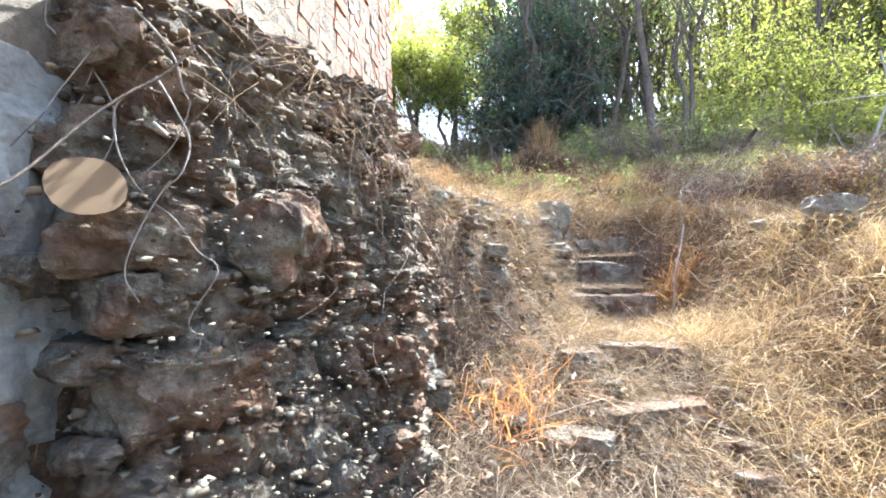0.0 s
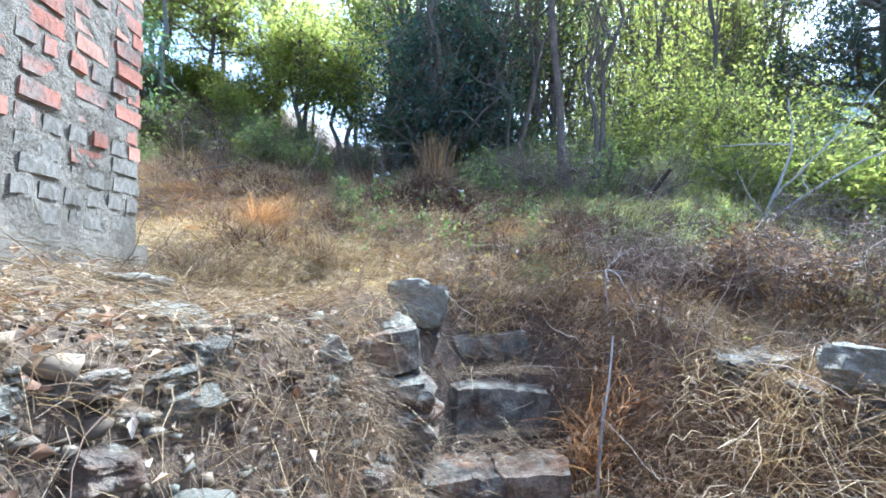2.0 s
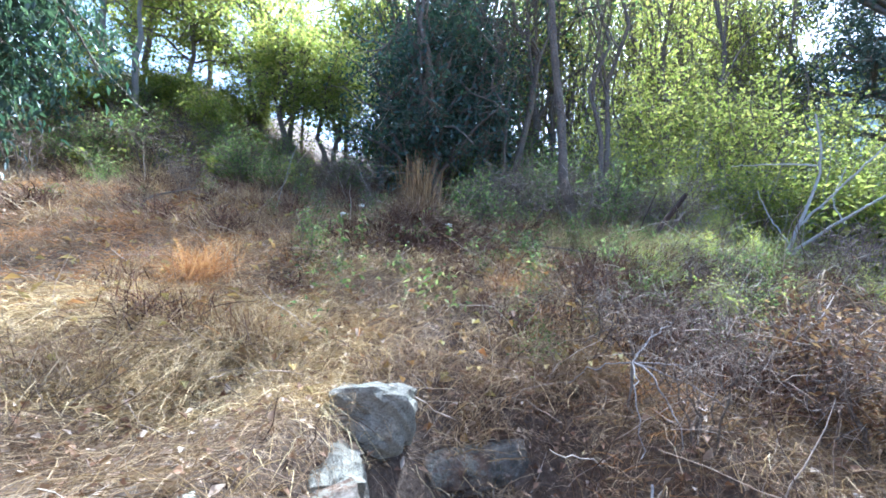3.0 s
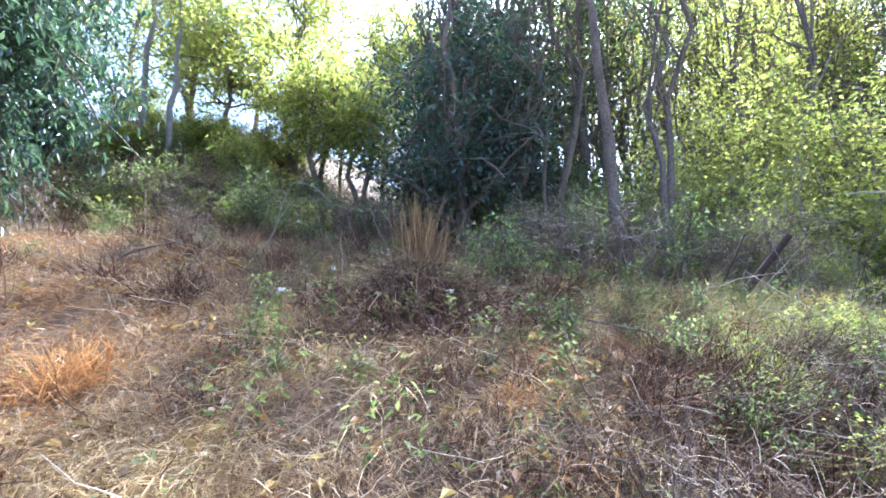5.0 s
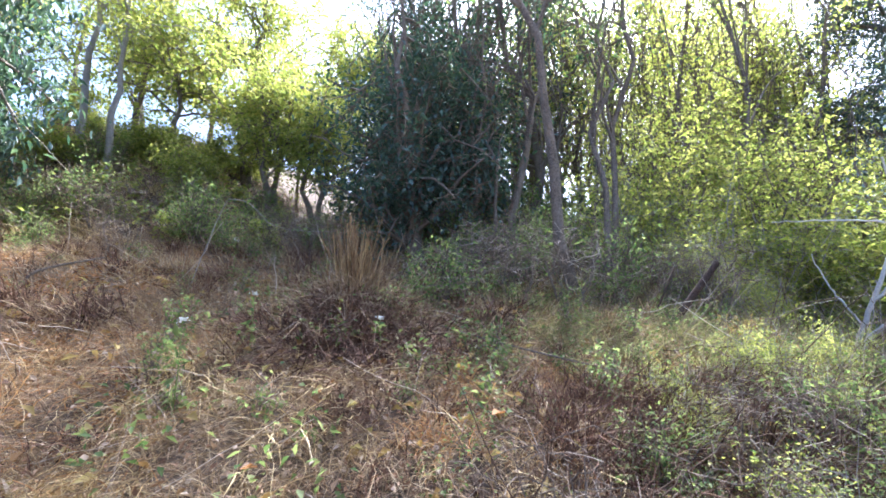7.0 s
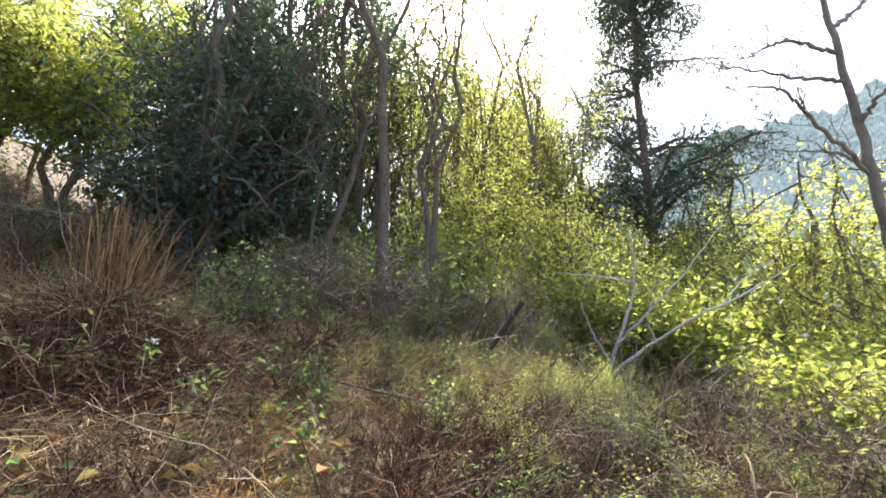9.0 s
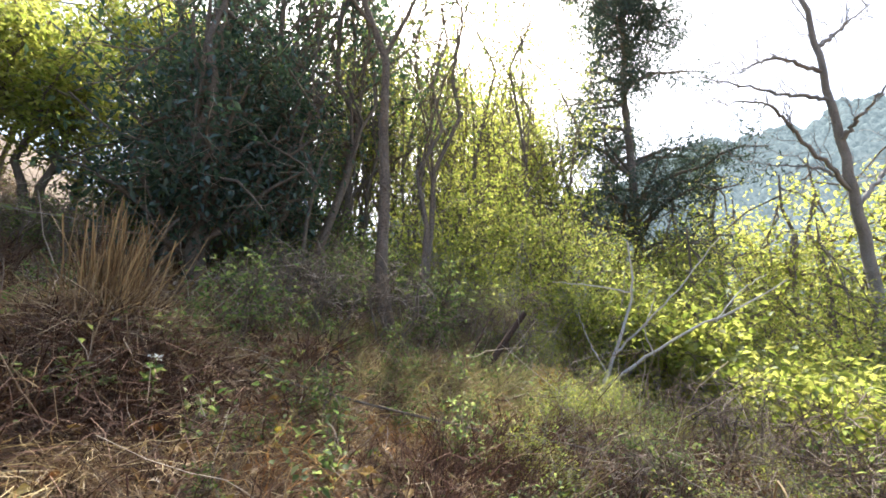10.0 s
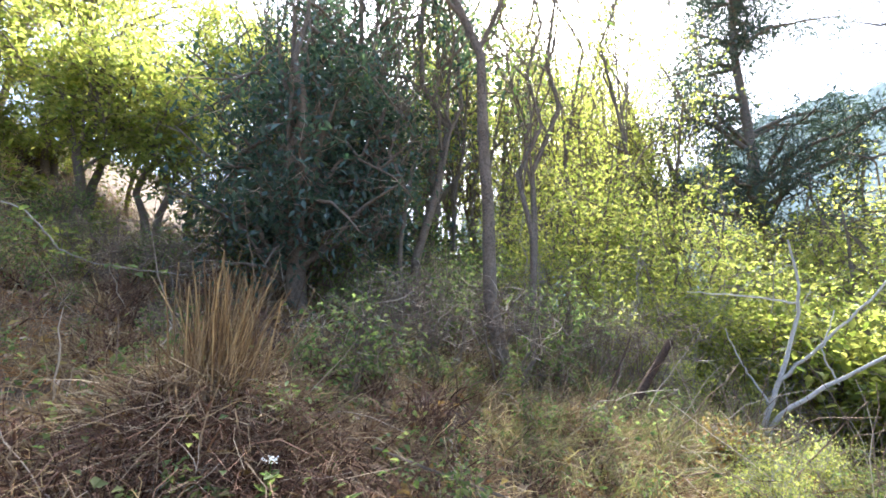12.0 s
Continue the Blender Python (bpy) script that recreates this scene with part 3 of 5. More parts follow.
def grown(name, label, category, at, height, trunk_r, lean=(0.0, 0.0), crown=(1.0, 1.0, 1.0), crown_z=0.65, limbs=14, twigs=10, leaves=20,
          leaf=(0.07, 0.03), material=None, bark=None, droop=-0.2, seed=1, group="", stems=1, spread=0.25, scatter=0.14, bare=False, low=0.3, bend=0.035, split=False, cone=False):
    """A tree or shrub: tapered trunk or stems, limbs to points of an uneven crown, twigs, and leaves along the twigs."""
    rg = np.random.default_rng(seed)
    x, y = at
    z = float(ground_z(x, y)) - 0.05
    ob = thing(name, (x, y, z), label, category, group)
    wood, small, tips, trunk_paths, limb_parts = [], [], [], [], []
    for s in range(stems):
        a = rg.uniform(0, 2 * np.pi)
        o = np.array([math.cos(a), math.sin(a), 0]) * (spread if stems > 1 else 0)
        top = np.array([lean[0], lean[1], height * (0.95 if stems == 1 else rg.uniform(0.6, 0.95))]) + o * 2.2
        p, r = branch(o * 0.4, top, trunk_r, trunk_r * 0.2, height * bend * 0.6, rg, 9)
        trunk_paths.append(p)
        wood.append(tubes(p[None], r[None], 8 if trunk_r > 0.06 else 6))
    centre = np.array([lean[0] * 0.8, lean[1] * 0.8, height * crown_z])
    for i in range(limbs):
        p = trunk_paths[i % stems]
        f = rg.uniform(low, 0.97)
        j = min(int(f * 8), 7)
        start = p[j] + (p[j + 1] - p[j]) * (f * 8 - j)
        d = unit(rg.normal(0, 1, 3))
        end = centre + d * np.array(crown) * rg.uniform(0.4, 1.3)
        if cone:
            az = rg.uniform(0, 2 * np.pi)
            reach = crown[0] * (1.12 - f) * rg.uniform(0.7, 1.3) / (1.1 - low)
            end = start + np.array([math.cos(az) * reach, math.sin(az) * reach, rg.uniform(-0.05, 0.45) * reach])
        end[2] = end[2] if cone else max(end[2], 0.12) * 0.75 + 0.25 * max(start[2], 0.2)
        q, r = branch(start, end, trunk_r * (0.3 if bare else 0.42) * (1.2 - 0.7 * f), trunk_r * 0.08 + 0.002, bend * np.linalg.norm(end - start), rg, 7)
        q[:, 2] += np.sin(np.linspace(0, np.pi, 7)) * 0.12 * np.linalg.norm(end - start)
        if split:
            limb_parts.append(raw_mesh("limb", *tubes(q[None], r[None], 6), bark or BARK, True))
        else:
            wood.append(tubes(q[None], r[None], 5))
        m = twigs
        k = rg.uniform(0.25, 1.0, m)
        idx = np.minimum((k * 6).astype(int), 5)
        st = q[idx] + (q[idx + 1] - q[idx]) * (k * 6 - idx)[:, None]
        dirs = unit(rg.normal(0, 1, (m, 3)) + unit(end - start) * 0.7 + np.array([0, 0, droop]))
        ln = rg.uniform(0.35, 1.0, m)[:, None] * 0.42 * max(crown[0], 0.5)
        tt = np.linspace(0, 1, 4)[None, :, None]
        path = st[:, None, :] + dirs[:, None, :] * ln[:, None, :] * tt + (np.array([0, 0, droop])[None, None, :] * 0.35 + rg.normal(0, 0.3, (m, 1, 3))) * ln[:, None, :] * tt ** 2 + rg.normal(0, 0.05, (m, 4, 3)) * tt * ln[:, None, :]
        small.append(tubes(path, np.linspace(1, 0.3, 4)[None, :] * np.full((m, 1), 0.0025 + trunk_r * 0.03), 3))
        if not bare:
            u = rg.uniform(0.25 if cone else 0.1, 1.05, (m, leaves))
            base = st[:, None, :] + dirs[:, None, :] * ln[:, None, :] * u[:, :, None] + np.array([0, 0, droop])[None, None, :] * 0.35 * ln[:, None, :] * (u ** 2)[:, :, None]
            tips.append((base + rg.normal(0, scatter, (m, leaves, 3))).reshape(-1, 3))
    trunk = tagged(under("trunk", raw_mesh("trunk", *merged(wood), bark or BARK, True), ob), kind="" if split else "stuff" if stems > 1 or height > 10 else "")
    for me in limb_parts:
        under("limb", me, trunk)
    tagged(under("twig", raw_mesh("twig", *merged(small), TWIG if bark is not PALE_BARK else PALE_BARK, True), ob), kind="stuff")
    if tips:
        at_ = np.concatenate(tips)
        at_ = at_[at_[:, 2] > 0.02]
        tagged(under("crown", raw_mesh("crown", *leaf_blades(at_, leaf[0], leaf[1], droop * 1.6, rg), material), ob), kind="stuff")
    return ob


def again(ob, places, seed, sizes=(0.8, 1.2), label=""):
    """More of the same plant, turned and sized anew, standing on the ground."""
    rg = np.random.default_rng(seed)
    for x, y in places:
        s = rg.uniform(*sizes)
        c = copy_thing(ob, Matrix.Translation((x, y, float(ground_z(x, y)) - 0.04)) @ Matrix.Rotation(rg.uniform(0, 6.28), 4, 'Z') @ Matrix.Diagonal((s * rg.uniform(0.85, 1.15), s, s * rg.uniform(0.9, 1.12), 1)))
        tagged(c, label)


# ---- trees and shrubs ----
left_tree = grown("tree", "leafy tree with dark drooping leaves beside the house", "tree", (-3.7, 7.7), 5.8, 0.12, crown=(1.5, 1.6, 2.6), crown_z=0.5, limbs=48, twigs=16, leaves=24, leaf=(0.15, 0.05), material=LEAF_DARK, droop=-0.5, seed=3, split=True)
again(left_tree, [(-4.6, 8.6), (-5.6, 10.6)], 1)
bright = grown("tree", "sunlit yellow-green young tree on the upper bank", "tree", (-3.3, 14.0), 3.9, 0.08, crown=(1.7, 1.5, 1.5), crown_z=0.55, limbs=30, twigs=11, leaves=9, leaf=(0.13, 0.065), material=LEAF_YELLOW, droop=-0.2, seed=4, split=True)
again(bright, [(-4.9, 15.4)], 31, (0.8, 1.1))
slim = grown("tree", "slender pale-barked tree on the upper bank", "tree", (-5.0, 13.4), 7.0, 0.09, crown=(2.0, 1.8, 2.4), crown_z=0.75, limbs=22, twigs=10, leaves=9, leaf=(0.12, 0.055), material=LEAF_BRIGHT, bark=PALE_BARK, seed=5, low=0.5, bend=0.015, split=True)
again(slim, [(-3.95, 12.7), (-6.6, 12.2), (-8.0, 15.0)], 2, (0.8, 1.0))
crooked = grown("tree", "small crooked tree with two dark trunks", "tree", (-0.75, 13.3), 4.6, 0.09, lean=(0.5, 0), crown=(2.0, 1.6, 1.9), limbs=36, twigs=13, leaves=15, leaf=(0.11, 0.055), material=LEAF_BRIGHT, seed=6, stems=2, spread=0.3, split=True)
again(crooked, [(0.35, 13.2), (-1.9, 15.2)], 3, (0.85, 1.0))
dark = grown("bush", "large dense dark evergreen bush", "bush", (2.5, 9.7), 4.7, 0.10, crown=(1.2, 1.2, 2.1), crown_z=0.42, limbs=46, twigs=14, leaves=6, leaf=(0.12, 0.05), material=LEAF_DARK, droop=-0.3, seed=7, stems=4, spread=0.35, low=0.05, split=True)
again(dark, [(1.95, 10.6), (3.1, 10.5), (2.5, 11.6)], 4, (0.8, 1.1))
grown("tree", "leaning slim tree with a pale streaked trunk", "tree", (4.0, 7.6), 6.5, 0.075, lean=(-1.25, -0.3), crown=(1.6, 1.4, 1.9), crown_z=0.8, limbs=16, twigs=10, leaves=2, leaf=(0.09, 0.035), material=LEAF_MID, seed=8, low=0.35, bend=0.02, split=True)
thin = grown("tree", "thin upright tree with sparse leaves", "tree", (4.5, 7.9), 6.2, 0.045, lean=(0.3, 0.2), crown=(1.1, 1.1, 2.2), crown_z=0.7, limbs=16, twigs=10, leaves=2, leaf=(0.085, 0.035), material=LEAF_MID, seed=9, bend=0.02, split=True)
again(thin, [(4.95, 8.5), (3.6, 9.3), (6.6, 11.4), (3.9, 11.4)], 5, (0.85, 1.25))
airy = grown("shrub", "tall airy shrub with sunlit light green leaves", "shrub", (6.4, 9.0), 4.6, 0.035, crown=(1.4, 1.4, 2.0), crown_z=0.52, limbs=32, twigs=13, leaves=9, leaf=(0.075, 0.045), material=LEAF_BRIGHT, seed=20, stems=5, group="sunlit shrubs", spread=0.35, low=0.1)
again(airy, [(7.9, 8.4), (8.8, 10.2), (9.6, 8.2), (8.2, 12.2), (10.6, 10.5)], 6, (0.75, 1.1))
low_shrub = grown("shrub", "low bushy shrub with bright yellow-green leaves", "shrub", (7.4, 4.6), 1.6, 0.03, crown=(0.9, 0.9, 0.75), crown_z=0.65, limbs=24, twigs=10, leaves=9, leaf=(0.09, 0.06), material=LEAF_BRIGHT, seed=40, stems=4, group="low shrubs", low=0.1)
again(low_shrub, [(8.4, 5.4), (6.9, 3.7), (8.6, 4.7), (7.0, 2.8), (8.9, 6.9), (9.6, 5.8), (10.2, 7.0), (9.2, 3.6), (11.5, 6.0), (12.5, 8.0), (11.2, 8.8), (13.5, 6.2), (5.4, 2.8), (12.0, 4.2)], 7, (0.8, 1.35))
def bare_tree(name, label, at, limbs, r, seed):
    """A leafless tree: the trunk and its main limbs, each with fine crooked twigs."""
    rgl = np.random.default_rng(seed)
    ob = thing(name, (*at, float(ground_z(*at))), label, "tree")
    small = []
    for i, limb in enumerate(limbs):
        arr = np.array(limb, dtype=float)
        tt = np.linspace(0, len(arr) - 1, 26)
        q = np.stack([np.interp(tt, np.arange(len(arr)), arr[:, c]) for c in range(3)], -1)
        for _ in range(2):
            q[1:-1] = (q[:-2] + q[1:-1] * 2 + q[2:]) / 4
        q[1:-1] += rgl.normal(0, 0.022, (24, 3))
        r0 = r if i == 0 else r * rgl.uniform(0.28, 0.42)
        under("trunk" if i == 0 else "limb", raw_mesh("limb", *tubes(q[None], np.linspace(r0, r0 * 0.22, 26)[None], 9), PALE_BARK, True), ob)
        for j in range(16 if i else 6):
            s = q[rgl.integers(7, 26)]
            d = unit(unit(q[-1] - q[0]) * 0.6 + rgl.normal(0, 0.7, 3) + np.array([0, 0, 0.3]))
            L = rgl.uniform(0.4, 1.3)
            t = np.linspace(0, 1, 7)[:, None]
            w = s + d * L * t + rgl.normal(0, 0.3, 3) * L * t ** 2 + rgl.normal(0, 0.03, (7, 3)) * L
            small.append((w, rgl.uniform(0.008, 0.016)))
            for k in range(3):
                u = w[rgl.integers(2, 6)]
                d2 = unit(d + rgl.normal(0, 0.7, 3))
                small.append((u + d2 * L * 0.45 * t + rgl.normal(0, 0.12, 3) * L * t ** 2 + rgl.normal(0, 0.015, (7, 3)) * L, 0.006))
    v = tubes(np.array([w for w, _ in small]), np.array([rr for _, rr in small])[:, None] * np.linspace(1, 0.35, 7)[None], 4)
    tagged(under("twig", raw_mesh("twig", *v, PALE_BARK, True), ob), kind="stuff")
    return ob


CROOKED_LIMBS = [[(0, 0, -0.2), (-0.39, -0.22, 5.07), (-0.88, -0.22, 6.26), (-1.43, -0.22, 7.56), (-2.01, -0.22, 8.97), (-2.56, -0.17, 10.16), (-2.98, -0.16, 11.13)], [(-0.96, -0.22, 6.42), (-2.38, 0.22, 7.24), (-3.26, 0.46, 7.77), (-4.38, 0.99, 7.53)], [(-1.72, -0.2, 8.21), (-2.01, 0.34, 8.44), (-2.46, 0.97, 8.74), (-3.06, 1.7, 9.09)], [(-1.92, -0.22, 8.75), (-3.23, 0.28, 8.68), (-4.16, 0.79, 8.07)], [(-2.13, -0.21, 9.24), (-1.2, -0.51, 9.99), (-0.4, -0.99, 10.87)], [(-1.36, -0.22, 7.4), (-1.79, -0.62, 7.67), (-1.77, -1.22, 8.28)], [(-0.96, -0.25, 6.53), (-1.01, 0.25, 7.11), (-1.7, 1.24, 7.28)], [(-0.84, -0.22, 6.15), (0.08, -0.72, 7.15), (1.33, -1.53, 8.37)]]
valley_tree = bare_tree("tree", "bare pale-barked tree with crooked limbs", (13.97, 5.10), CROOKED_LIMBS, 0.13, 61)
again(valley_tree, [(-2.4, 19.5)], 8, (0.55, 0.6), "bare crooked tree on the crest of the hill")
grown("conifer", "tall dark conifer with tufted branches", "tree", (15.9, 10.9), 24.0, 0.2, crown=(3.5, 3.5, 8.5), crown_z=0.6, limbs=96, twigs=18, leaves=28, leaf=(0.24, 0.038), material=LEAF_PINE, droop=-0.25, seed=62, scatter=0.16, bend=0.03, low=0.2, split=True, cone=True)

sparse = grown("tree", "tall thin tree with sparse sunlit leaves", "tree", (6.4, 11.6), 9.5, 0.045, lean=(0.4, 0.2), crown=(1.1, 1.1, 3.6), crown_z=0.62, limbs=26, twigs=9, leaves=4, leaf=(0.08, 0.045), material=LEAF_BRIGHT, seed=90, low=0.25, bend=0.025, group="thin trees")
again(sparse, [(5.9, 12.2), (8.6, 11.6), (9.8, 10.8), (10.4, 11.8), (5.1, 12.4), (11.2, 10.6), (7.4, 12.6), (9.0, 12.6)], 32, (1.0, 1.5))
near_shrub = grown("shrub", "airy sunlit shrub with pale twigs and light green leaves", "shrub", (7.3, 8.0), 2.8, 0.018, crown=(1.0, 1.0, 1.1), crown_z=0.55, limbs=26, twigs=11, leaves=6, leaf=(0.06, 0.042), material=LEAF_BRIGHT, bark=PALE_BARK, seed=91, stems=5, spread=0.25, group="sunlit shrubs", low=0.1, droop=-0.05)
again(near_shrub, [(6.2, 8.3), (8.3, 7.5), (9.0, 6.4), (5.3, 8.9)], 33, (0.8, 1.1))

yellowing = grown("tree", "tall tree with thin yellow-green foliage", "tree", (0.6, 16.2), 8.0, 0.08, lean=(-0.4, 0), crown=(1.9, 1.7, 3.0), crown_z=0.58, limbs=34, twigs=11, leaves=16, leaf=(0.12, 0.065), material=LEAF_BRIGHT, seed=93, low=0.25, group="yellowing trees")
again(yellowing, [(-0.9, 17.4), (1.7, 15.4), (2.6, 17.0), (-2.0, 16.6)], 34, (0.75, 1.1))

# woods further off
tall_dark = grown("tree", "tall dark slender tree with hanging leaves", "tree", (2.6, 12.2), 8.6, 0.08, crown=(1.3, 1.3, 3.6), crown_z=0.62, limbs=30, twigs=10, leaves=5, leaf=(0.12, 0.045), material=LEAF_DARK, droop=-0.4, seed=68, low=0.2)
again(tall_dark, [(3.9, 12.4), (1.9, 13.6), (3.0, 13.8), (3.4, 11.4), (3.9, 9.5)], 21, (0.85, 1.15))
wispy = grown("tree", "tall wispy tree with fine pale leaves", "tree", (8.4, 13.4), 9.0, 0.06, crown=(1.2, 1.2, 3.8), crown_z=0.6, limbs=34, twigs=12, leaves=5, leaf=(0.09, 0.045), material=LEAF_BRIGHT, droop=-0.2, seed=69, low=0.2, stems=2, spread=0.3)
again(wispy, [(7.0, 13.6), (9.8, 13.0), (10.8, 15.0), (6.0, 14.6), (11.6, 12.4), (12.6, 15.5), (13.0, 13.2), (9.2, 16.0), (11.4, 13.4), (12.4, 13.9), (12.9, 12.3), (13.8, 13.8), (11.9, 12.1), (7.8, 16.6), (14.6, 17.0), (6.4, 13.6)], 22, (0.9, 1.2))
again(wispy, [(12.6, 16.6), (14.2, 16.0), (15.6, 17.8), (10.0, 18.6), (16.8, 15.8)], 23, (1.4, 1.8))
wood_a = grown("tree", "leafy woodland tree on the slope", "tree", (3.2, 16.0), 6.5, 0.10, crown=(2.0, 2.0, 2.7), crown_z=0.6, limbs=26, twigs=12, leaves=9, leaf=(0.12, 0.055), material=LEAF_MID, seed=70, group="woodland trees")
wood_b = grown("tree", "darker woodland tree on the slope", "tree", (4.2, 13.6), 7.0, 0.11, crown=(2.1, 2.1, 3.0), crown_z=0.55, limbs=26, twigs=11, leaves=5, leaf=(0.14, 0.06), material=LEAF_DARK, seed=71, group="woodland trees", low=0.15)
wood_c = grown("tree", "light green woodland tree on the slope", "tree", (8.5, 14.0), 6.5, 0.09, crown=(1.9, 1.9, 2.8), crown_z=0.55, limbs=26, twigs=12, leaves=9, leaf=(0.105, 0.055), material=LEAF_BRIGHT, seed=72, group="woodland trees", low=0.15)
again(wood_a, [(4.4, 17.0), (6.5, 15.6), (10.5, 16.5), (-9.5, 17.0), (-11, 12.5), (13.5, 18.5), (5.0, 20.5), (-7.6, 20.5), (16, 15.5)], 9, (0.9, 1.35))
again(wood_b, [(5.6, 12.8), (6.8, 18.0), (2.0, 20.5), (-7.4, 9.6), (-9.5, 12.0), (9.0, 19.5), (-10, 20.5)], 10, (0.9, 1.3))
again(wood_c, [(11.8, 14.5), (3.4, 15.0), (12.6, 11.6), (-4.6, 19.5), (14.5, 9.0), (17.5, 12.0), (19, 8.5), (18, 5.5), (15, 5.0), (21, 11)], 11, (0.8, 1.25))
again(wood_c, [(11.2, 7.4), (12.8, 6.6), (11.6, 5.3), (13.4, 4.3), (15.0, 7.6), (16.2, 6.2), (12.2, 3.4), (13.6, 8.6), (10.6, 8.6)], 28, (0.62, 0.85), "young yellow-green tree below the slope")

again(wood_c, [(17.8, 8.9), (19.6, 6.6), (16.6, 6.8), (21.5, 9.5), (18.6, 4.0), (22.0, 5.2), (20.5, 2.6)], 38, (1.35, 1.7), "tall light green tree below the slope")

# ---- straw, litter and weeds ----
def strands(x, y, length, rise, width, rg, sag=0.55, k=4, down=0.35, lift=None):
    """Dry blades that start on the ground, rise and sink back."""
    n = len(x)
    az = rg.uniform(0, 2 * np.pi, n)
    el = np.abs(rg.normal(rise, 0.32, n))
    L = length * rg.uniform(0.45, 1.3, n)
    d = np.stack([np.cos(az) * np.cos(el), np.sin(az) * np.cos(el) - down * rg.uniform(0, 1, n), np.sin(el)], -1)
    t = np.linspace(0, 1, k)[None, :, None]
    floor = ground_z if lift is None else (lambda u, v: np.full(np.shape(u), lift))
    start = np.stack([x, y, floor(x, y) + rg.uniform(-0.005, 0.02, n)], -1)
    p = start[:, None] + d[:, None] * L[:, None, None] * t + np.array([0, 0, -1.0]) * (sag * L)[:, None, None] * t ** 2 + rg.normal(0, 0.05, (n, k, 3)) * L[:, None, None] * t
    p[:, :, 2] = np.maximum(p[:, :, 2], floor(p[:, :, 0], p[:, :, 1]) + 0.004)
    side = unit(np.cross(d, rg.normal(0, 1, (n, 3))))
    w = width * rg.uniform(0.6, 1.4, n)[:, None] * np.linspace(1, 0.35, k)[None, :]
    return ribbons(p, w, side)


def stuff(name, mesh, label, category):
    return tagged(new(name, mesh), label, category, kind="stuff")


def spots(n, x0, x1, y0, y1, rg, clump=0.0):
    x, y = rg.uniform(x0, x1, n), rg.uniform(y0, y1, n)
    if clump:
        cx, cy = rg.uniform(x0, x1, n // 70 + 1), rg.uniform(y0, y1, n // 70 + 1)
        j = rg.integers(0, len(cx), n)
        own = rg.uniform(0, 1, n) < clump
        x, y = np.where(own, cx[j] + rg.normal(0, 0.075, n), x), np.where(own, cy[j] + rg.normal(0, 0.075, n), y)
    return x, y


def bare_patch(x, y):
    """True on the tufts, false in the hollows between them."""
    w = np.sin(8.3 * x + 2.1 * np.sin(3.7 * y)) + np.sin(9.1 * y + 1.9 * np.sin(4.3 * x + 1)) + 0.8 * np.sin(15.7 * x - 13.1 * y)
    return w > 0.15


def clear_of_steps(x, y, keep, rg):
    """Fewer blades on the dressed stones of the steps."""
    on = (x > 0.88) & (x < 1.66) & (y > 3.06) & (y < 4.1)
    ok = ~on | (rg.uniform(0, 1, len(x)) < keep)
    ok &= ~((x < 0.55) & (y > 1.7) & (y < 3.5)) | (rg.uniform(0, 1, len(x)) < 0.5)
    ok &= bare_patch(x, y) | (rg.uniform(0, 1, len(x)) < 0.45)
    inside = (x < -0.42) & (y < 3.75) & (x > -1.2)
    ok &= ~inside
    return x[ok], y[ok]


BROWN_BRUSH = island_material("brown_brush", [(0.0, (0.05, 0.028, 0.018)), (0.5, (0.13, 0.07, 0.045)), (1.0, (0.26, 0.16, 0.10))], None, 0.8, 0.15)
rg = np.random.default_rng(101)
near = merged([strands(*clear_of_steps(*spots(24000, 0.55, 2.0, 0.5, 3.2, rg, 0.3), 0.5, rg), 0.22, 0.35, 0.0024, rg), strands(*spots(5000, 0.0, 0.6, 0.5, 2.2, rg, 0.3), 0.2, 0.35, 0.0022, rg),
               strands(*clear_of_steps(*spots(64000, -0.6, 2.6, 0.6, 4.3, rg, 0.5), 0.3, rg), 0.16, 0.42, 0.0022, rg),
               strands(*clear_of_steps(*spots(56000, -0.6, 4.4, 4.0, 6.6, rg, 0.5), 0.3, rg), 0.19, 0.5, 0.0026, rg)])
stuff("dry_grass", raw_mesh("dry_grass", *near, STRAW), "matted dry straw-coloured grass over the slope", "grass")
far = merged([strands(*spots(26000, -5, 5, 6.2, 12.5, rg, 0.5), 0.30, 0.8, 0.007, rg, 0.35), strands(*spots(9000, -8, 9, 11.5, 19, rg, 0.5), 0.5, 0.9, 0.014, rg, 0.3)])
stuff("dry_grass", raw_mesh("dry_grass", *far, STRAW), "dry grass on the upper clearing", "grass")
rust = merged([strands(*spots(24000, -4.2, 0.9, 4.4, 10.0, rg, 0.6), 0.17, 0.6, 0.0045, rg, 0.45), strands(*spots(5000, 1.9, 4.2, 3.4, 6.0, rg, 0.85), 0.2, 0.8, 0.0035, rg, 0.45)])
stuff("rust_grass", raw_mesh("rust_grass", *rust, REDGRASS), "rust-coloured dry grass on the clearing", "grass")
on_steps = merged([strands(rg.uniform(0.92, 1.56, 420), rg.uniform(3.2, 3.5, 420), 0.14, 0.3, 0.0024, rg, lift=1.262), strands(rg.uniform(1.12, 1.66, 420), rg.uniform(3.6, 3.85, 420), 0.14, 0.3, 0.0024, rg, lift=1.50),
                   strands(rg.uniform(1.22, 1.66, 260), rg.uniform(3.9, 4.08, 260), 0.14, 0.3, 0.0024, rg, lift=1.71)])
stuff("step_straw", raw_mesh("step_straw", *on_steps, STRAW), "loose dry straw lying on the stone steps", "grass")
gx_, gy_ = clear_of_steps(*spots(24000, -0.9, 0.9, 3.8, 4.9, rg, 0.35), 0.4, rg)
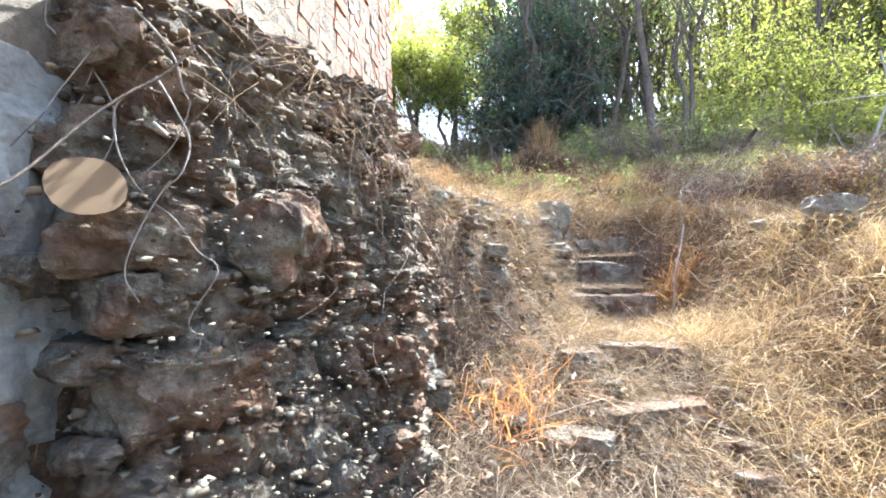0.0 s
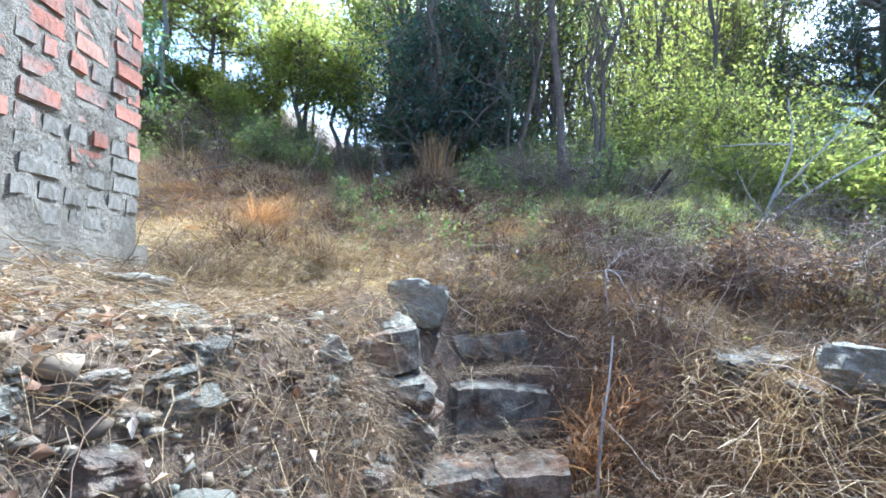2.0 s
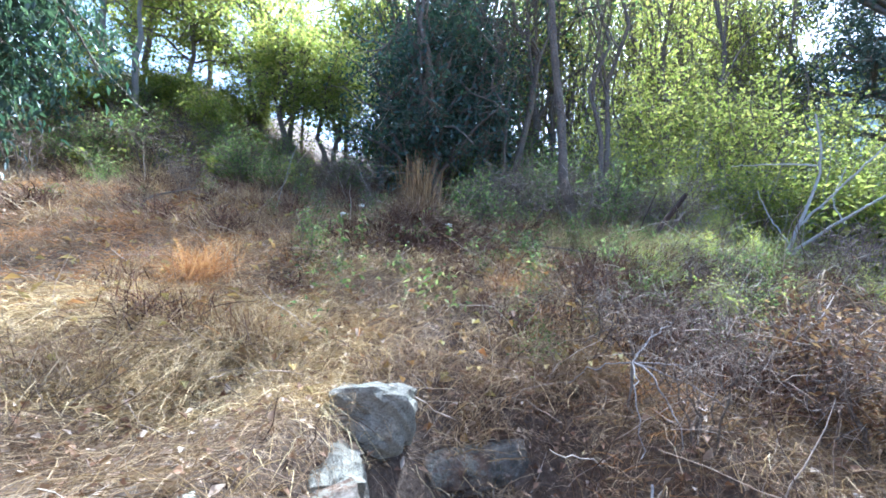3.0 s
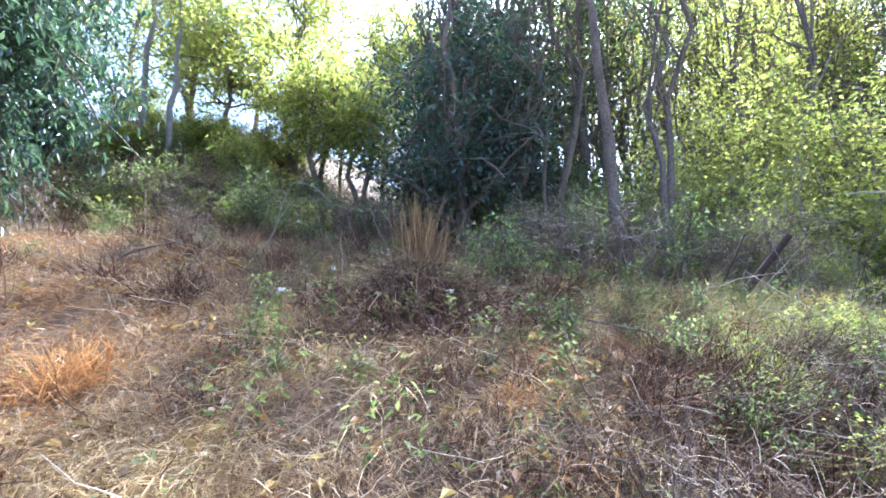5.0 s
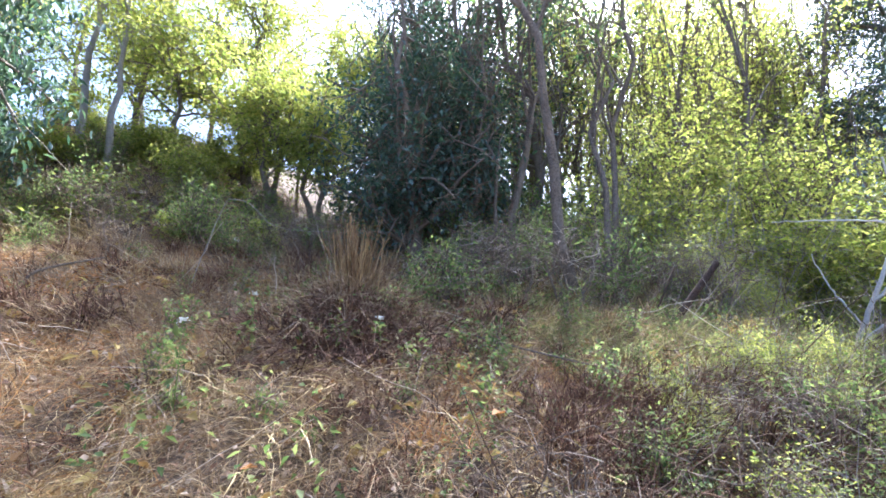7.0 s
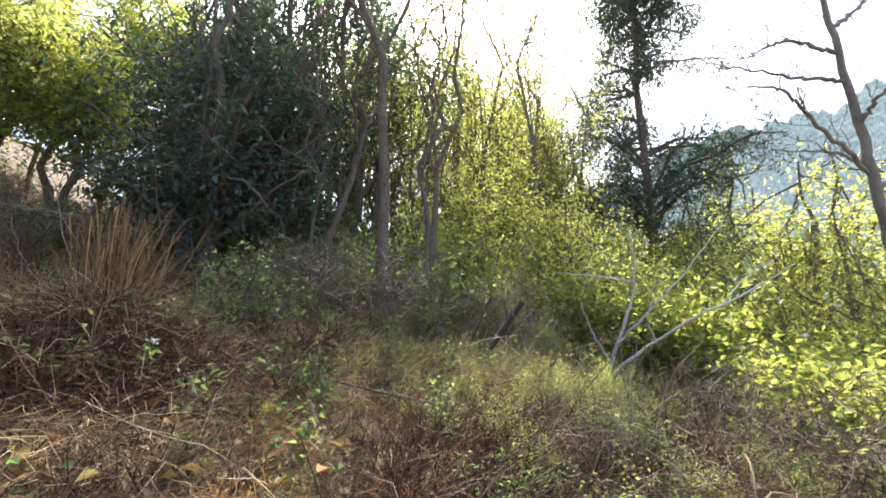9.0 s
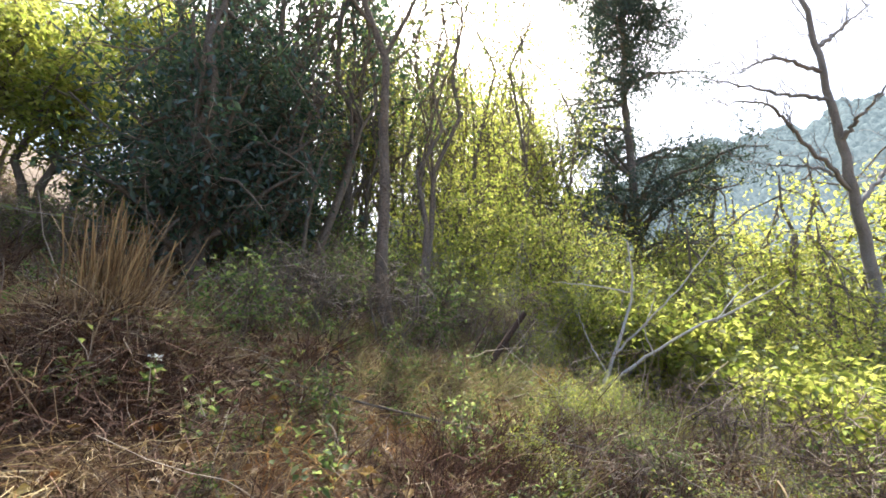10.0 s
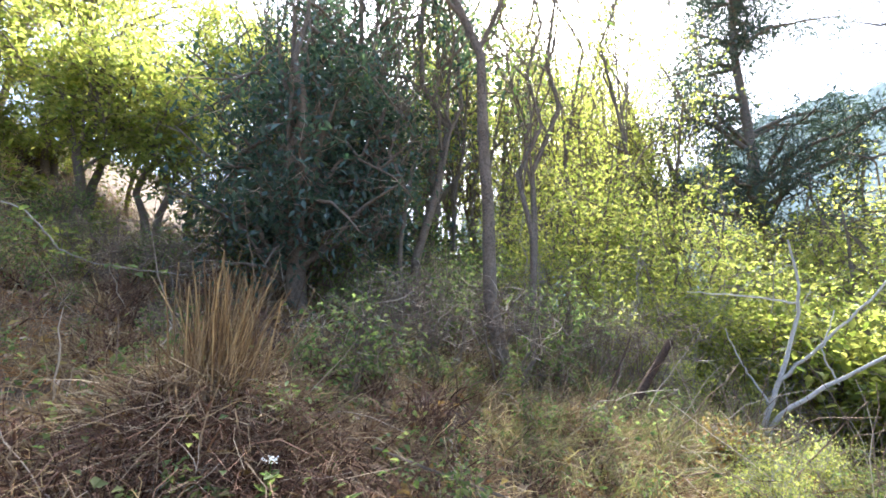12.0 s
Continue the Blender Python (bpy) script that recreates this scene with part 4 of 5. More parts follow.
stuff("golden_straw", raw_mesh("golden_straw", *strands(gx_, gy_, 0.2, 0.28, 0.0032, rg), GOLD_STRAW), "sunlit golden straw on the terrace edge", "grass")
ico = bmesh.new()
bmesh.ops.create_icosphere(ico, subdivisions=1, radius=1.0)
iv, itri = np.array([v.co[:] for v in ico.verts]), np.array([[v.index for v in f.verts] for f in ico.faces])
ico.free()
box_v = np.array([(x, y, z) for x in (-1, 1) for y in (-1, 1) for z in (-1, 1)], dtype=float) * 0.62
box_f = np.array([(0, 1, 3, 2), (4, 6, 7, 5), (0, 4, 5, 1), (2, 3, 7, 6), (0, 2, 6, 4), (1, 5, 7, 3)])


def broken_chips(at, size, rgl):
    """Angular stone chips: boxes with all corners knocked about, each turned its own way."""
    m = len(at)
    c = box_v[None] * rgl.uniform(0.55, 1.4, (m, 8, 3)) * (size[:, None, None] * np.array([1.2, 0.9, 0.55])[None, None] * rgl.uniform(0.6, 1.4, (m, 1, 3)))
    a, b = rgl.uniform(0, 6.28, m), rgl.normal(0, 0.4, m)
    x, y, z = c[:, :, 0], c[:, :, 1], c[:, :, 2]
    y, z = y * np.cos(b)[:, None] - z * np.sin(b)[:, None], y * np.sin(b)[:, None] + z * np.cos(b)[:, None]
    x, y = x * np.cos(a)[:, None] - y * np.sin(a)[:, None], x * np.sin(a)[:, None] + y * np.cos(a)[:, None]
    return (np.stack([x, y, z], -1) + at[:, None]).reshape(-1, 3), (box_f[None] + np.arange(m)[:, None, None] * 8).reshape(-1, 4)


n = 3200
px_ = np.concatenate([rg.uniform(-0.42, 0.75, 2500), rg.uniform(0.1, 1.7, 700)])
py_ = np.concatenate([rg.uniform(1.7, 3.3, 2500), rg.uniform(0.8, 3.1, 700)])
n_chip = 3200
f_chip = rg.uniform(0, 1, n_chip)
chip_xy = np.where((rg.uniform(0, 1, n_chip) < 0.25)[:, None], PIERS[0][0] * (1 - f_chip)[:, None] + PIERS[0][1] * f_chip[:, None] + np.array([[0.0, -0.06]]),
                   PIERS[1][0] * (1 - f_chip)[:, None] + PIERS[1][1] * f_chip[:, None] + np.array([[0.88, -0.47]]) * 0.05)
chip_at = np.stack([chip_xy[:, 0] + rg.normal(0, 0.03, n_chip), chip_xy[:, 1] + rg.normal(0, 0.03, n_chip), rg.uniform(0.3, 2.04, n_chip)], -1)
chips = broken_chips(chip_at - np.array(terrace_wall.location), rg.gamma(2.0, 0.0028, n_chip), rg)
tagged(under("rubble", raw_mesh("rubble", *chips, GRAVEL), terrace_wall, "small brown and grey stone chips"), kind="stuff")
stuff("gravel", raw_mesh("gravel", *broken_chips(np.stack([px_, py_, ground_z(px_, py_) + 0.002], -1), rg.gamma(2.0, 0.0048, n), rg), GRAVEL), "brown and grey rubble chips on the slope", "gravel")
clumps = merged([strands(*spots(26000, -0.5, 4.6, 3.9, 8.0, rg, 1.0), 0.26, 0.95, 0.0028, rg, 0.5), strands(*spots(7000, 0.7, 2.4, 0.8, 3.2, rg, 1.0), 0.2, 0.8, 0.0024, rg, 0.5)])
stuff("dry_grass", raw_mesh("dry_grass", *clumps, STALK), "tufted dead grass in small clumps", "grass")
hx, hy = spots(7000, 1.9, 5.2, 4.3, 7.6, rg, 0.9)
stuff("ground_herb", raw_mesh("ground_herb", *leaf_blades(np.stack([hx, hy, ground_z(hx, hy) + rg.uniform(0.02, 0.10, 7000)], -1), 0.026, 0.014, 0.2, rg), LEAF_MID), "tiny grey-green herb leaves in the dead grass", "herbs")
n = 200
f = rg.uniform(0, 1, n)
a_, b_ = PIERS[1]
d_ = (b_ - a_) / np.linalg.norm(b_ - a_)
xy = a_[None] * (1 - f)[:, None] + b_[None] * f[:, None] + np.array([[d_[1], -d_[0]]]) * rg.uniform(-0.02, 0.12, (n, 1))
st = np.concatenate([xy, (2.10 - 0.10 * f - 0.2 * f ** 4 + rg.normal(0, 0.05, n) - np.abs(rg.normal(0, 0.10, n)))[:, None]], 1)
d = unit(np.concatenate([np.array([[d_[1], -d_[0]]]) * rg.uniform(0.0, 0.5, (n, 1)) + rg.normal(0, 0.55, (n, 2)), rg.normal(0.1, 0.4, (n, 1))], 1))
L = rg.uniform(0.06, 0.28, n)
tt = np.linspace(0, 1, 5)[None, :, None]
p = st[:, None] + d[:, None] * L[:, None, None] * tt + np.array([0, 0, -0.9]) * L[:, None, None] * tt ** 2 + rg.normal(0, 0.07, (n, 5, 3)) * L[:, None, None] * tt
stuff("root_tangle", raw_mesh("root_tangle", *ribbons(p, np.full((n, 1), 0.0017) * np.linspace(1, 0.5, 5)[None], unit(np.cross(d, rg.normal(0, 1, (n, 3))))), STRAW), "tangle of dry roots and grass over the wall top", "roots")
brush = merged([strands(*spots(9000, 1.25, 2.5, 0.9, 2.7, rg, 0.7), 0.36, 0.85, 0.003, rg, 0.5)])
dark_brush = strands(*spots(9000, 1.75, 3.9, 2.5, 4.7, rg, 0.8), 0.28, 0.85, 0.0028, rg, 0.5)
stuff("dry_brush", raw_mesh("dry_brush", *dark_brush, TUSSOCK), "dark dead brush on the bank above the steps", "dry brush")
stuff("dry_brush", raw_mesh("dry_brush", *brush, STALK), "heaped dry brush beside the steps", "dry brush")
right_grass = strands(*spots(16000, 3.0, 8.5, 3.0, 8.5, rg, 0.5), 0.34, 0.9, 0.006, rg, 0.35)
stuff("tall_grass", raw_mesh("tall_grass", *right_grass, island_material("green_grass", [(0.0, (0.10, 0.10, 0.04)), (0.5, (0.26, 0.22, 0.10)), (1.0, (0.42, 0.34, 0.18))], [(0.0, (0.2, 0.25, 0.05)), (1.0, (0.5, 0.42, 0.15))], 0.6, 0.25, 0.35)),
      "half-green tangled grass among the shrubs", "grass")


stems = merged([strands(*spots(1500, 0.2, 4.2, 4.0, 6.8, rg, 0.6), 0.42, 0.6, 0.0042, rg, 0.6, k=7), strands(*spots(700, 0.4, 2.6, 1.0, 3.9, rg, 0.6), 0.32, 0.6, 0.0034, rg, 0.6, k=7)])
stuff("dead_stems", raw_mesh("dead_stems", *stems, GOLD_STRAW), "long pale dead stems lying over the grass", "grass")

# coarser growth on the near slope
rc = np.random.default_rng(404)
mx, my = np.repeat(rc.uniform(0.5, 5.4, 130), 16) + rc.normal(0, 0.07, 2080), np.repeat(rc.uniform(4.4, 8.2, 130), 16) + rc.normal(0, 0.07, 2080)
stuff("ground_herb", raw_mesh("ground_herb", *leaf_blades(np.stack([mx, my, ground_z(mx, my) + rc.uniform(0.03, 0.2, 2080)], -1), 0.05, 0.026, 0.25, rc), LEAF_MID), "clustered grey-green herbs among dead grass", "herbs")
kx, ky = rc.uniform(-1.2, 5.0, 900), rc.uniform(3.9, 8.2, 900)
stuff("leaf_litter", raw_mesh("leaf_litter", *leaf_blades(np.stack([kx, ky, ground_z(kx, ky) + rc.uniform(0.03, 0.10, 900)], -1), 0.07, 0.036, 0.1, rc, 0.5), GOLD_LEAF), "large curled orange-brown leaves on dead grass", "fallen leaves")
stuff("dead_stems", raw_mesh("dead_stems", *merged([strands(*spots(420, -0.6, 4.8, 4.2, 8.0, rc), 0.75, 0.5, 0.0045, rc, 0.5, k=9), strands(*spots(120, 0.4, 2.4, 0.9, 3.6, rc), 0.5, 0.6, 0.004, rc, 0.5, k=9)]), STALK), "coarse pale stems lying across the grass", "grass")
tx, ty = spots(5200, -0.8, 5.0, 4.3, 8.2, rc, 1.0)
stuff("dark_tufts", raw_mesh("dark_tufts", *strands(tx, ty, 0.24, 1.0, 0.006, rc, 0.4), BROWN_BRUSH), "dark reddish-brown dead tufts", "grass")
ux, uy = spots(9000, 2.5, 4.9, 3.5, 5.4, rc, 0.9)
stuff("dry_brush", raw_mesh("dry_brush", *strands(ux, uy, 0.42, 1.0, 0.005, rc, 0.35), BROWN_BRUSH), "thick reddish-brown dead brush on the bank", "dry brush")
ax, ay = spots(6000, -4.0, 4.5, 6.4, 11.0, rc, 1.0)
stuff("dry_grass", raw_mesh("dry_grass", *strands(ax, ay, 0.34, 0.9, 0.009, rc, 0.4), STALK), "coarse pale tufts on the clearing", "grass")
ax, ay = spots(5500, -4.0, 4.5, 6.4, 11.0, rc, 1.0)
stuff("dark_tufts", raw_mesh("dark_tufts", *strands(ax, ay, 0.36, 1.0, 0.011, rc, 0.4), BROWN_BRUSH), "dark dead tufts on the clearing", "grass")
ax, ay = rc.uniform(-4.5, 4.0, 700), rc.uniform(6.2, 11.5, 700)
stuff("leaf_litter", raw_mesh("leaf_litter", *leaf_blades(np.stack([ax, ay, ground_z(ax, ay) + rc.uniform(0.02, 0.1, 700)], -1), 0.08, 0.045, 0.1, rc, 0.4), GOLD_LEAF), "curled golden-brown leaves over the clearing", "fallen leaves")
ax, ay = rc.normal(1.6, 0.34, 3600), rc.normal(6.2, 0.3, 3600)
stuff("dry_brush", raw_mesh("dry_brush", *strands(ax, ay, 0.36, 0.9, 0.006, rc, 0.5), BROWN_BRUSH), "dark dead brush round the tall tussock", "dry brush")
bx, by = spots(9000, -6.5, 0.2, 10.4, 14.6, rc, 0.7)
stuff("golden_straw", raw_mesh("golden_straw", *strands(bx, by, 0.42, 0.8, 0.011, rc, 0.4), GOLD_STRAW), "golden dead grass on the upper bank", "grass")
bx, by = spots(3500, -6.5, 0.2, 10.2, 14.6, rc, 0.9)
stuff("bank_herb", raw_mesh("bank_herb", *leaf_blades(np.stack([bx, by, ground_z(bx, by) + rc.uniform(0.05, 0.5, 3500)], -1), 0.10, 0.06, 0.1, rc), LEAF_YELLOW), "yellow-green weeds on the upper bank", "weeds")
qx, qy = spots(5000, -0.42, 0.95, 1.75, 3.6, rc, 0.6)
qv, qf = strands(qx, qy, 0.2, 0.4, 0.002, rc, 0.5)
qv[:, 2] += np.repeat(rc.uniform(0.0, 0.09, len(qx)), 8)
stuff("dry_grass", raw_mesh("dry_grass", qv, qf, TUSSOCK), "dry straw caught on the rubble bank", "grass")
qx, qy = spots(16000, -4.8, -0.5, 3.9, 7.0, rc, 0.5)
stuff("dry_grass", raw_mesh("dry_grass", *strands(qx, qy, 0.2, 0.5, 0.0045, rc, 0.5), STRAW), "short dead grass on the clearing", "grass")
# thinner growth beyond the walked slope
ro = np.random.default_rng(303)
ox, oy = np.concatenate([ro.gamma(1.6, 1.6, 16000) + 2.3, -1.25 - ro.gamma(1.5, 1.6, 12000), ro.uniform(-1.1, 3.0, 9000)]), np.concatenate([ro.uniform(-4, 4.2, 16000), ro.uniform(-4, 6, 12000), 0.9 - ro.gamma(1.6, 1.1, 9000)])
keep_ = (oy < 2.0) | (ox < 0) | (ro.uniform(0, 1, len(ox)) < 0.2)
ox, oy = ox[keep_], oy[keep_]
stuff("dry_grass", raw_mesh("dry_grass", *strands(ox, oy, 0.26, 0.55, 0.0045, ro), STRAW), "thin dry grass at the edge of the slope", "grass")
fx, fy = np.concatenate([ro.gamma(1.6, 2.5, 5000) + 4.5, -5 - ro.gamma(1.5, 2.5, 4000)]), np.concatenate([ro.uniform(2, 14, 5000), ro.uniform(3, 14, 4000)])
stuff("dry_grass", raw_mesh("dry_grass", *strands(fx, fy, 0.4, 0.7, 0.008, ro, 0.35), STALK), "scattered dead grass under the trees", "grass")


def twigs_on(n, x0, x1, y0, y1, length, rise, r, rg, k=7):
    x, y = rg.uniform(x0, x1, n), rg.uniform(y0, y1, n)
    keep = ~((x < -0.42) & (y < 3.75))
    x, y = x[keep], y[keep]
    n = len(x)
    az, el = rg.uniform(0, 6.28, n), np.abs(rg.normal(rise, 0.3, n))
    L = length * rg.uniform(0.4, 1.5, n)
    d = np.stack([np.cos(az) * np.cos(el), np.sin(az) * np.cos(el), np.sin(el)], -1)
    bendv = rg.normal(0, 0.35, (n, 3))
    t = np.linspace(0, 1, k)[None, :, None]
    p = np.stack([x, y, ground_z(x, y)], -1)[:, None] + d[:, None] * L[:, None, None] * t + bendv[:, None] * L[:, None, None] * t ** 2 + rg.normal(0, 0.018, (n, k, 3)) * L[:, None, None]
    p[:, :, 2] = np.maximum(p[:, :, 2], ground_z(p[:, :, 0], p[:, :, 1]) + 0.006)
    return tubes(p, (r * rg.uniform(0.5, 1.6, n))[:, None] * np.linspace(1, 0.45, k)[None, :], 4)


tw = merged([twigs_on(900, -0.4, 2.6, 0.9, 4.2, 0.22, 0.35, 0.0019, rg), twigs_on(700, -0.6, 4.5, 4.0, 7.0, 0.30, 0.4, 0.0022, rg), twigs_on(420, 1.6, 4.5, 2.2, 5.0, 0.34, 0.6, 0.0024, rg),
             twigs_on(900, 3.6, 8.5, 4.6, 9.0, 0.55, 0.9, 0.0035, rg), twigs_on(200, -3, 3, 7, 11, 0.5, 0.9, 0.004, rg)])
stuff("fallen_twig", raw_mesh("fallen_twig", *tw, TWIG, True), "tangled bare twigs and dead stems on the slope", "twigs")


def litter(n, x0, x1, y0, y1, size, rg):
    x, y = rg.uniform(x0, x1, n), rg.uniform(y0, y1, n)
    keep = ~((x < -0.42) & (y < 3.75))
    x, y = x[keep], y[keep]
    return leaf_blades(np.stack([x, y, ground_z(x, y) + rg.uniform(0.006, 0.05, len(x))], -1), size, size * 0.55, 0.15, rg, 0.35)


lit = merged([litter(9000, -0.5, 4.4, 0.8, 7.2, 0.045, rg), litter(7000, -5, 8, 6.5, 13, 0.075, rg)])
stuff("leaf_litter", raw_mesh("leaf_litter", *lit, LITTER), "curled brown fallen leaves", "fallen leaves")

weed = grown("weed", "small green weed with pale leaves in dry grass", "weed", (0.55, 5.6), 0.42, 0.006, crown=(0.16, 0.16, 0.18), crown_z=0.55, limbs=9, twigs=3, leaves=6, leaf=(0.035, 0.017), material=LEAF_MID, seed=80, stems=3, spread=0.04, scatter=0.03, group="weeds", low=0.1)
rw = np.random.default_rng(5)
again(weed, [(float(rw.uniform(0.2, 4.4)), float(rw.uniform(5.2, 7.5))) for _ in range(14)] + [(float(rw.uniform(3.0, 6.5)), float(rw.uniform(3.4, 7.8))) for _ in range(60)] + [(float(rw.uniform(-3, 3)), float(rw.uniform(7.2, 11))) for _ in range(26)], 13, (0.5, 1.1))
under_shrub = grown("shrub", "knee-high tangled shrub with small dull leaves", "shrub", (3.0, 8.6), 0.9, 0.012, crown=(0.5, 0.5, 0.42), crown_z=0.55, limbs=22, twigs=8, leaves=5, leaf=(0.045, 0.022), material=LEAF_MID, seed=81, stems=5, spread=0.12, scatter=0.06, group="undergrowth", low=0.05)
again(under_shrub, [(float(rw.uniform(2.3, 8.0)), float(rw.uniform(6.9, 10.0))) for _ in range(10)] + [(float(rw.uniform(7.3, 9.8)), float(rw.uniform(3.4, 7.6))) for _ in range(12)] + [(float(rw.uniform(5.0, 7.5)), float(rw.uniform(2.6, 4.0))) for _ in range(8)]
      + [(float(rw.uniform(-5.5, 1.0)), float(rw.uniform(9.6, 13.5))) for _ in range(26)] + [(float(rw.uniform(3.0, 8.0)), float(rw.uniform(9.8, 12.5))) for _ in range(30)], 14, (0.6, 1.5))

dry_shrub = grown("shrub", "leafless tangled dry shrub", "shrub", (3.2, 7.4), 0.8, 0.010, crown=(0.5, 0.5, 0.4), crown_z=0.55, limbs=26, twigs=9, seed=82, stems=5, spread=0.12, group="dry undergrowth", low=0.05, bare=True, droop=-0.1)
again(dry_shrub, [(float(rw.uniform(2.4, 8.0)), float(rw.uniform(6.6, 9.8))) for _ in range(24)] + [(float(rw.uniform(-4, 1.2)), float(rw.uniform(8.6, 12.5))) for _ in range(14)] + [(float(rw.uniform(4.4, 5.8)), float(rw.uniform(3.4, 5.0))) for _ in range(6)], 15, (0.5, 1.3))
again(under_shrub, [(float(rw.uniform(1.5, 8.5)), float(rw.uniform(11.8, 15.5))) for _ in range(24)], 24, (1.8, 3.0), "tall leafy undergrowth between the tree trunks")
again(dry_shrub, [(2.75, 3.75), (3.1, 4.2), (2.6, 4.25), (3.4, 3.7), (2.35, 3.95), (3.3, 4.75), (3.7, 4.3), (2.7, 3.2), (3.1, 3.1), (2.2, 3.45), (2.5, 3.6), (2.9, 3.5), (2.3, 4.3), (3.5, 3.3), (3.9, 3.9), (3.2, 4.5), (3.6, 4.7), (4.2, 4.5), (4.0, 3.4), (2.9, 4.05), (3.3, 3.9)], 25, (0.5, 0.85))
again(under_shrub, [(3.0, 3.85), (3.45, 4.4), (2.95, 4.7), (3.9, 4.8), (3.7, 3.6)], 26, (0.4, 0.6), "low dull-leaved shrub in dead brush")
DEAD_LEAF = island_material("dead_leaf", [(0.0, (0.07, 0.034, 0.02)), (0.6, (0.18, 0.10, 0.05)), (1.0, (0.36, 0.25, 0.11))], [(0.0, (0.2, 0.09, 0.04)), (1.0, (0.45, 0.3, 0.12))], 0.7, 0.2, 0.25)
dead_shrub = grown("shrub", "dense reddish-brown dead leafy shrub on the bank", "shrub", (2.85, 3.5), 0.62, 0.008, crown=(0.36, 0.36, 0.24), crown_z=0.55, limbs=28, twigs=8, leaves=5, leaf=(0.035, 0.017), material=DEAD_LEAF, seed=95, stems=5, spread=0.1, scatter=0.04, group="dead shrubs", low=0.05)
again(dead_shrub, [(3.1, 3.95), (3.35, 3.6), (3.0, 3.15)], 35, (0.6, 0.85))
again(near_shrub, [(float(rw.uniform(4.2, 8.4)), float(rw.uniform(7.0, 9.6))) for _ in range(14)], 36, (0.28, 0.5), "knee-high leafy shrub with pale tangled twigs")
again(dead_shrub, [(3.65, 4.3), (4.0, 4.05), (4.3, 4.5)], 37, (0.6, 0.75), "reddish-brown dead bramble on the bank")
again(near_shrub, [(float(rw.uniform(3.2, 5.2)), float(rw.uniform(4.3, 5.9))) for _ in range(12)], 39, (0.14, 0.24), "small yellow-green sapling in dead grass")
broad_weed = grown("weed", "broad-leaved green weed at the foot of the tussock", "weed", (1.45, 5.95), 0.34, 0.005, crown=(0.13, 0.13, 0.13), crown_z=0.5, limbs=9, twigs=3, leaves=3, leaf=(0.048, 0.03), material=LEAF_MID, seed=97, stems=3, spread=0.05, scatter=0.03, low=0.1)
again(broad_weed, [(1.95, 5.8), (0.75, 5.35), (2.35, 5.35), (1.2, 5.2), (2.9, 5.0)], 40, (0.6, 0.9), "broad-leaved green weed in dead grass")
bracken = grown("bracken", "golden dead bracken with curled leaves", "fern", (4.6, 3.5), 0.5, 0.006, crown=(0.30, 0.30, 0.22), crown_z=0.6, limbs=20, twigs=5, leaves=7, leaf=(0.05, 0.02), material=GOLD_LEAF, seed=84, stems=6, spread=0.1, scatter=0.035, group="bracken", low=0.1)
again(bracken, [(5.2, 3.9), (4.3, 3.0), (5.4, 4.8), (4.9, 3.1), (4.5, 5.9)], 27, (0.5, 0.9))
sunny_shrub = grown("shrub", "sunlit yellow-green shrub on the bank", "shrub", (-3.4, 13.4), 1.2, 0.015, crown=(0.7, 0.7, 0.6), crown_z=0.55, limbs=22, twigs=9, leaves=10, leaf=(0.08, 0.04), material=LEAF_YELLOW, seed=83, stems=4, spread=0.15, scatter=0.08, group="bank shrubs", low=0.05)
again(sunny_shrub, [(float(rw.uniform(-7.0, -1.6)), float(rw.uniform(12.6, 15.8))) for _ in range(12)], 16, (0.6, 1.1))
lower_shrub = grown("shrub", "tall yellow-green shrub on the lower slope", "shrub", (8.7, 7.3), 2.5, 0.02, crown=(1.2, 1.2, 1.05), crown_z=0.58, limbs=34, twigs=12, leaves=15, leaf=(0.06, 0.032), material=LEAF_YELLOW, seed=86, stems=5, spread=0.3, scatter=0.10, group="lower shrubs", low=0.1)
again(lower_shrub, [(7.6, 7.8), (9.8, 7.7), (10.2, 6.2), (9.6, 4.9), (11.8, 5.7), (11.2, 4.0), (12.6, 7.4), (8.9, 8.9)], 29, (0.75, 1.15))
again(wispy, [(17.5, 19.5), (18.5, 21.2), (16.5, 21.5), (19.6, 20.4), (15.2, 21.8)], 30, (2.0, 2.4))
again(wood_a, [(-6.6, 18.4)], 17, (0.5, 0.65))

# tussock of tall dry stalks on its mound
tuft = thing("grass_tussock", (1.55, 6.5, float(ground_z(1.55, 6.5))), "tall tussock of dry brown grass stalks", "grass")
n = 340
ang, rad = rg.uniform(0, 6.28, n), np.abs(rg.normal(0, 0.10, n))
st = np.stack([np.cos(ang) * rad, np.sin(ang) * rad, np.full(n, -0.08)], -1)
d = unit(np.stack([np.cos(ang) * rad * 0.8 + rg.standard_t(3, n) * 0.11, np.sin(ang) * rad * 0.8 + rg.standard_t(3, n) * 0.11, np.ones(n)], -1))
L = rg.triangular(0.22, 0.5, 0.86, n) * (1.05 - rad)
tt = np.linspace(0, 1, 4)[None, :, None]
p = st[:, None] + d[:, None] * L[:, None, None] * tt + rg.normal(0, 0.02, (n, 4, 3)) * tt
tagged(under("stalk", raw_mesh("stalk", *ribbons(p, rg.uniform(0.004, 0.010, (n, 1)) * np.linspace(1, 0.6, 4)[None], unit(np.cross(d, rg.normal(0, 1, (n, 3))))), TUSSOCK), tuft), kind="stuff")
n = 900
ang, rad = rg.uniform(0, 6.28, n), np.abs(rg.normal(0, 0.3, n))
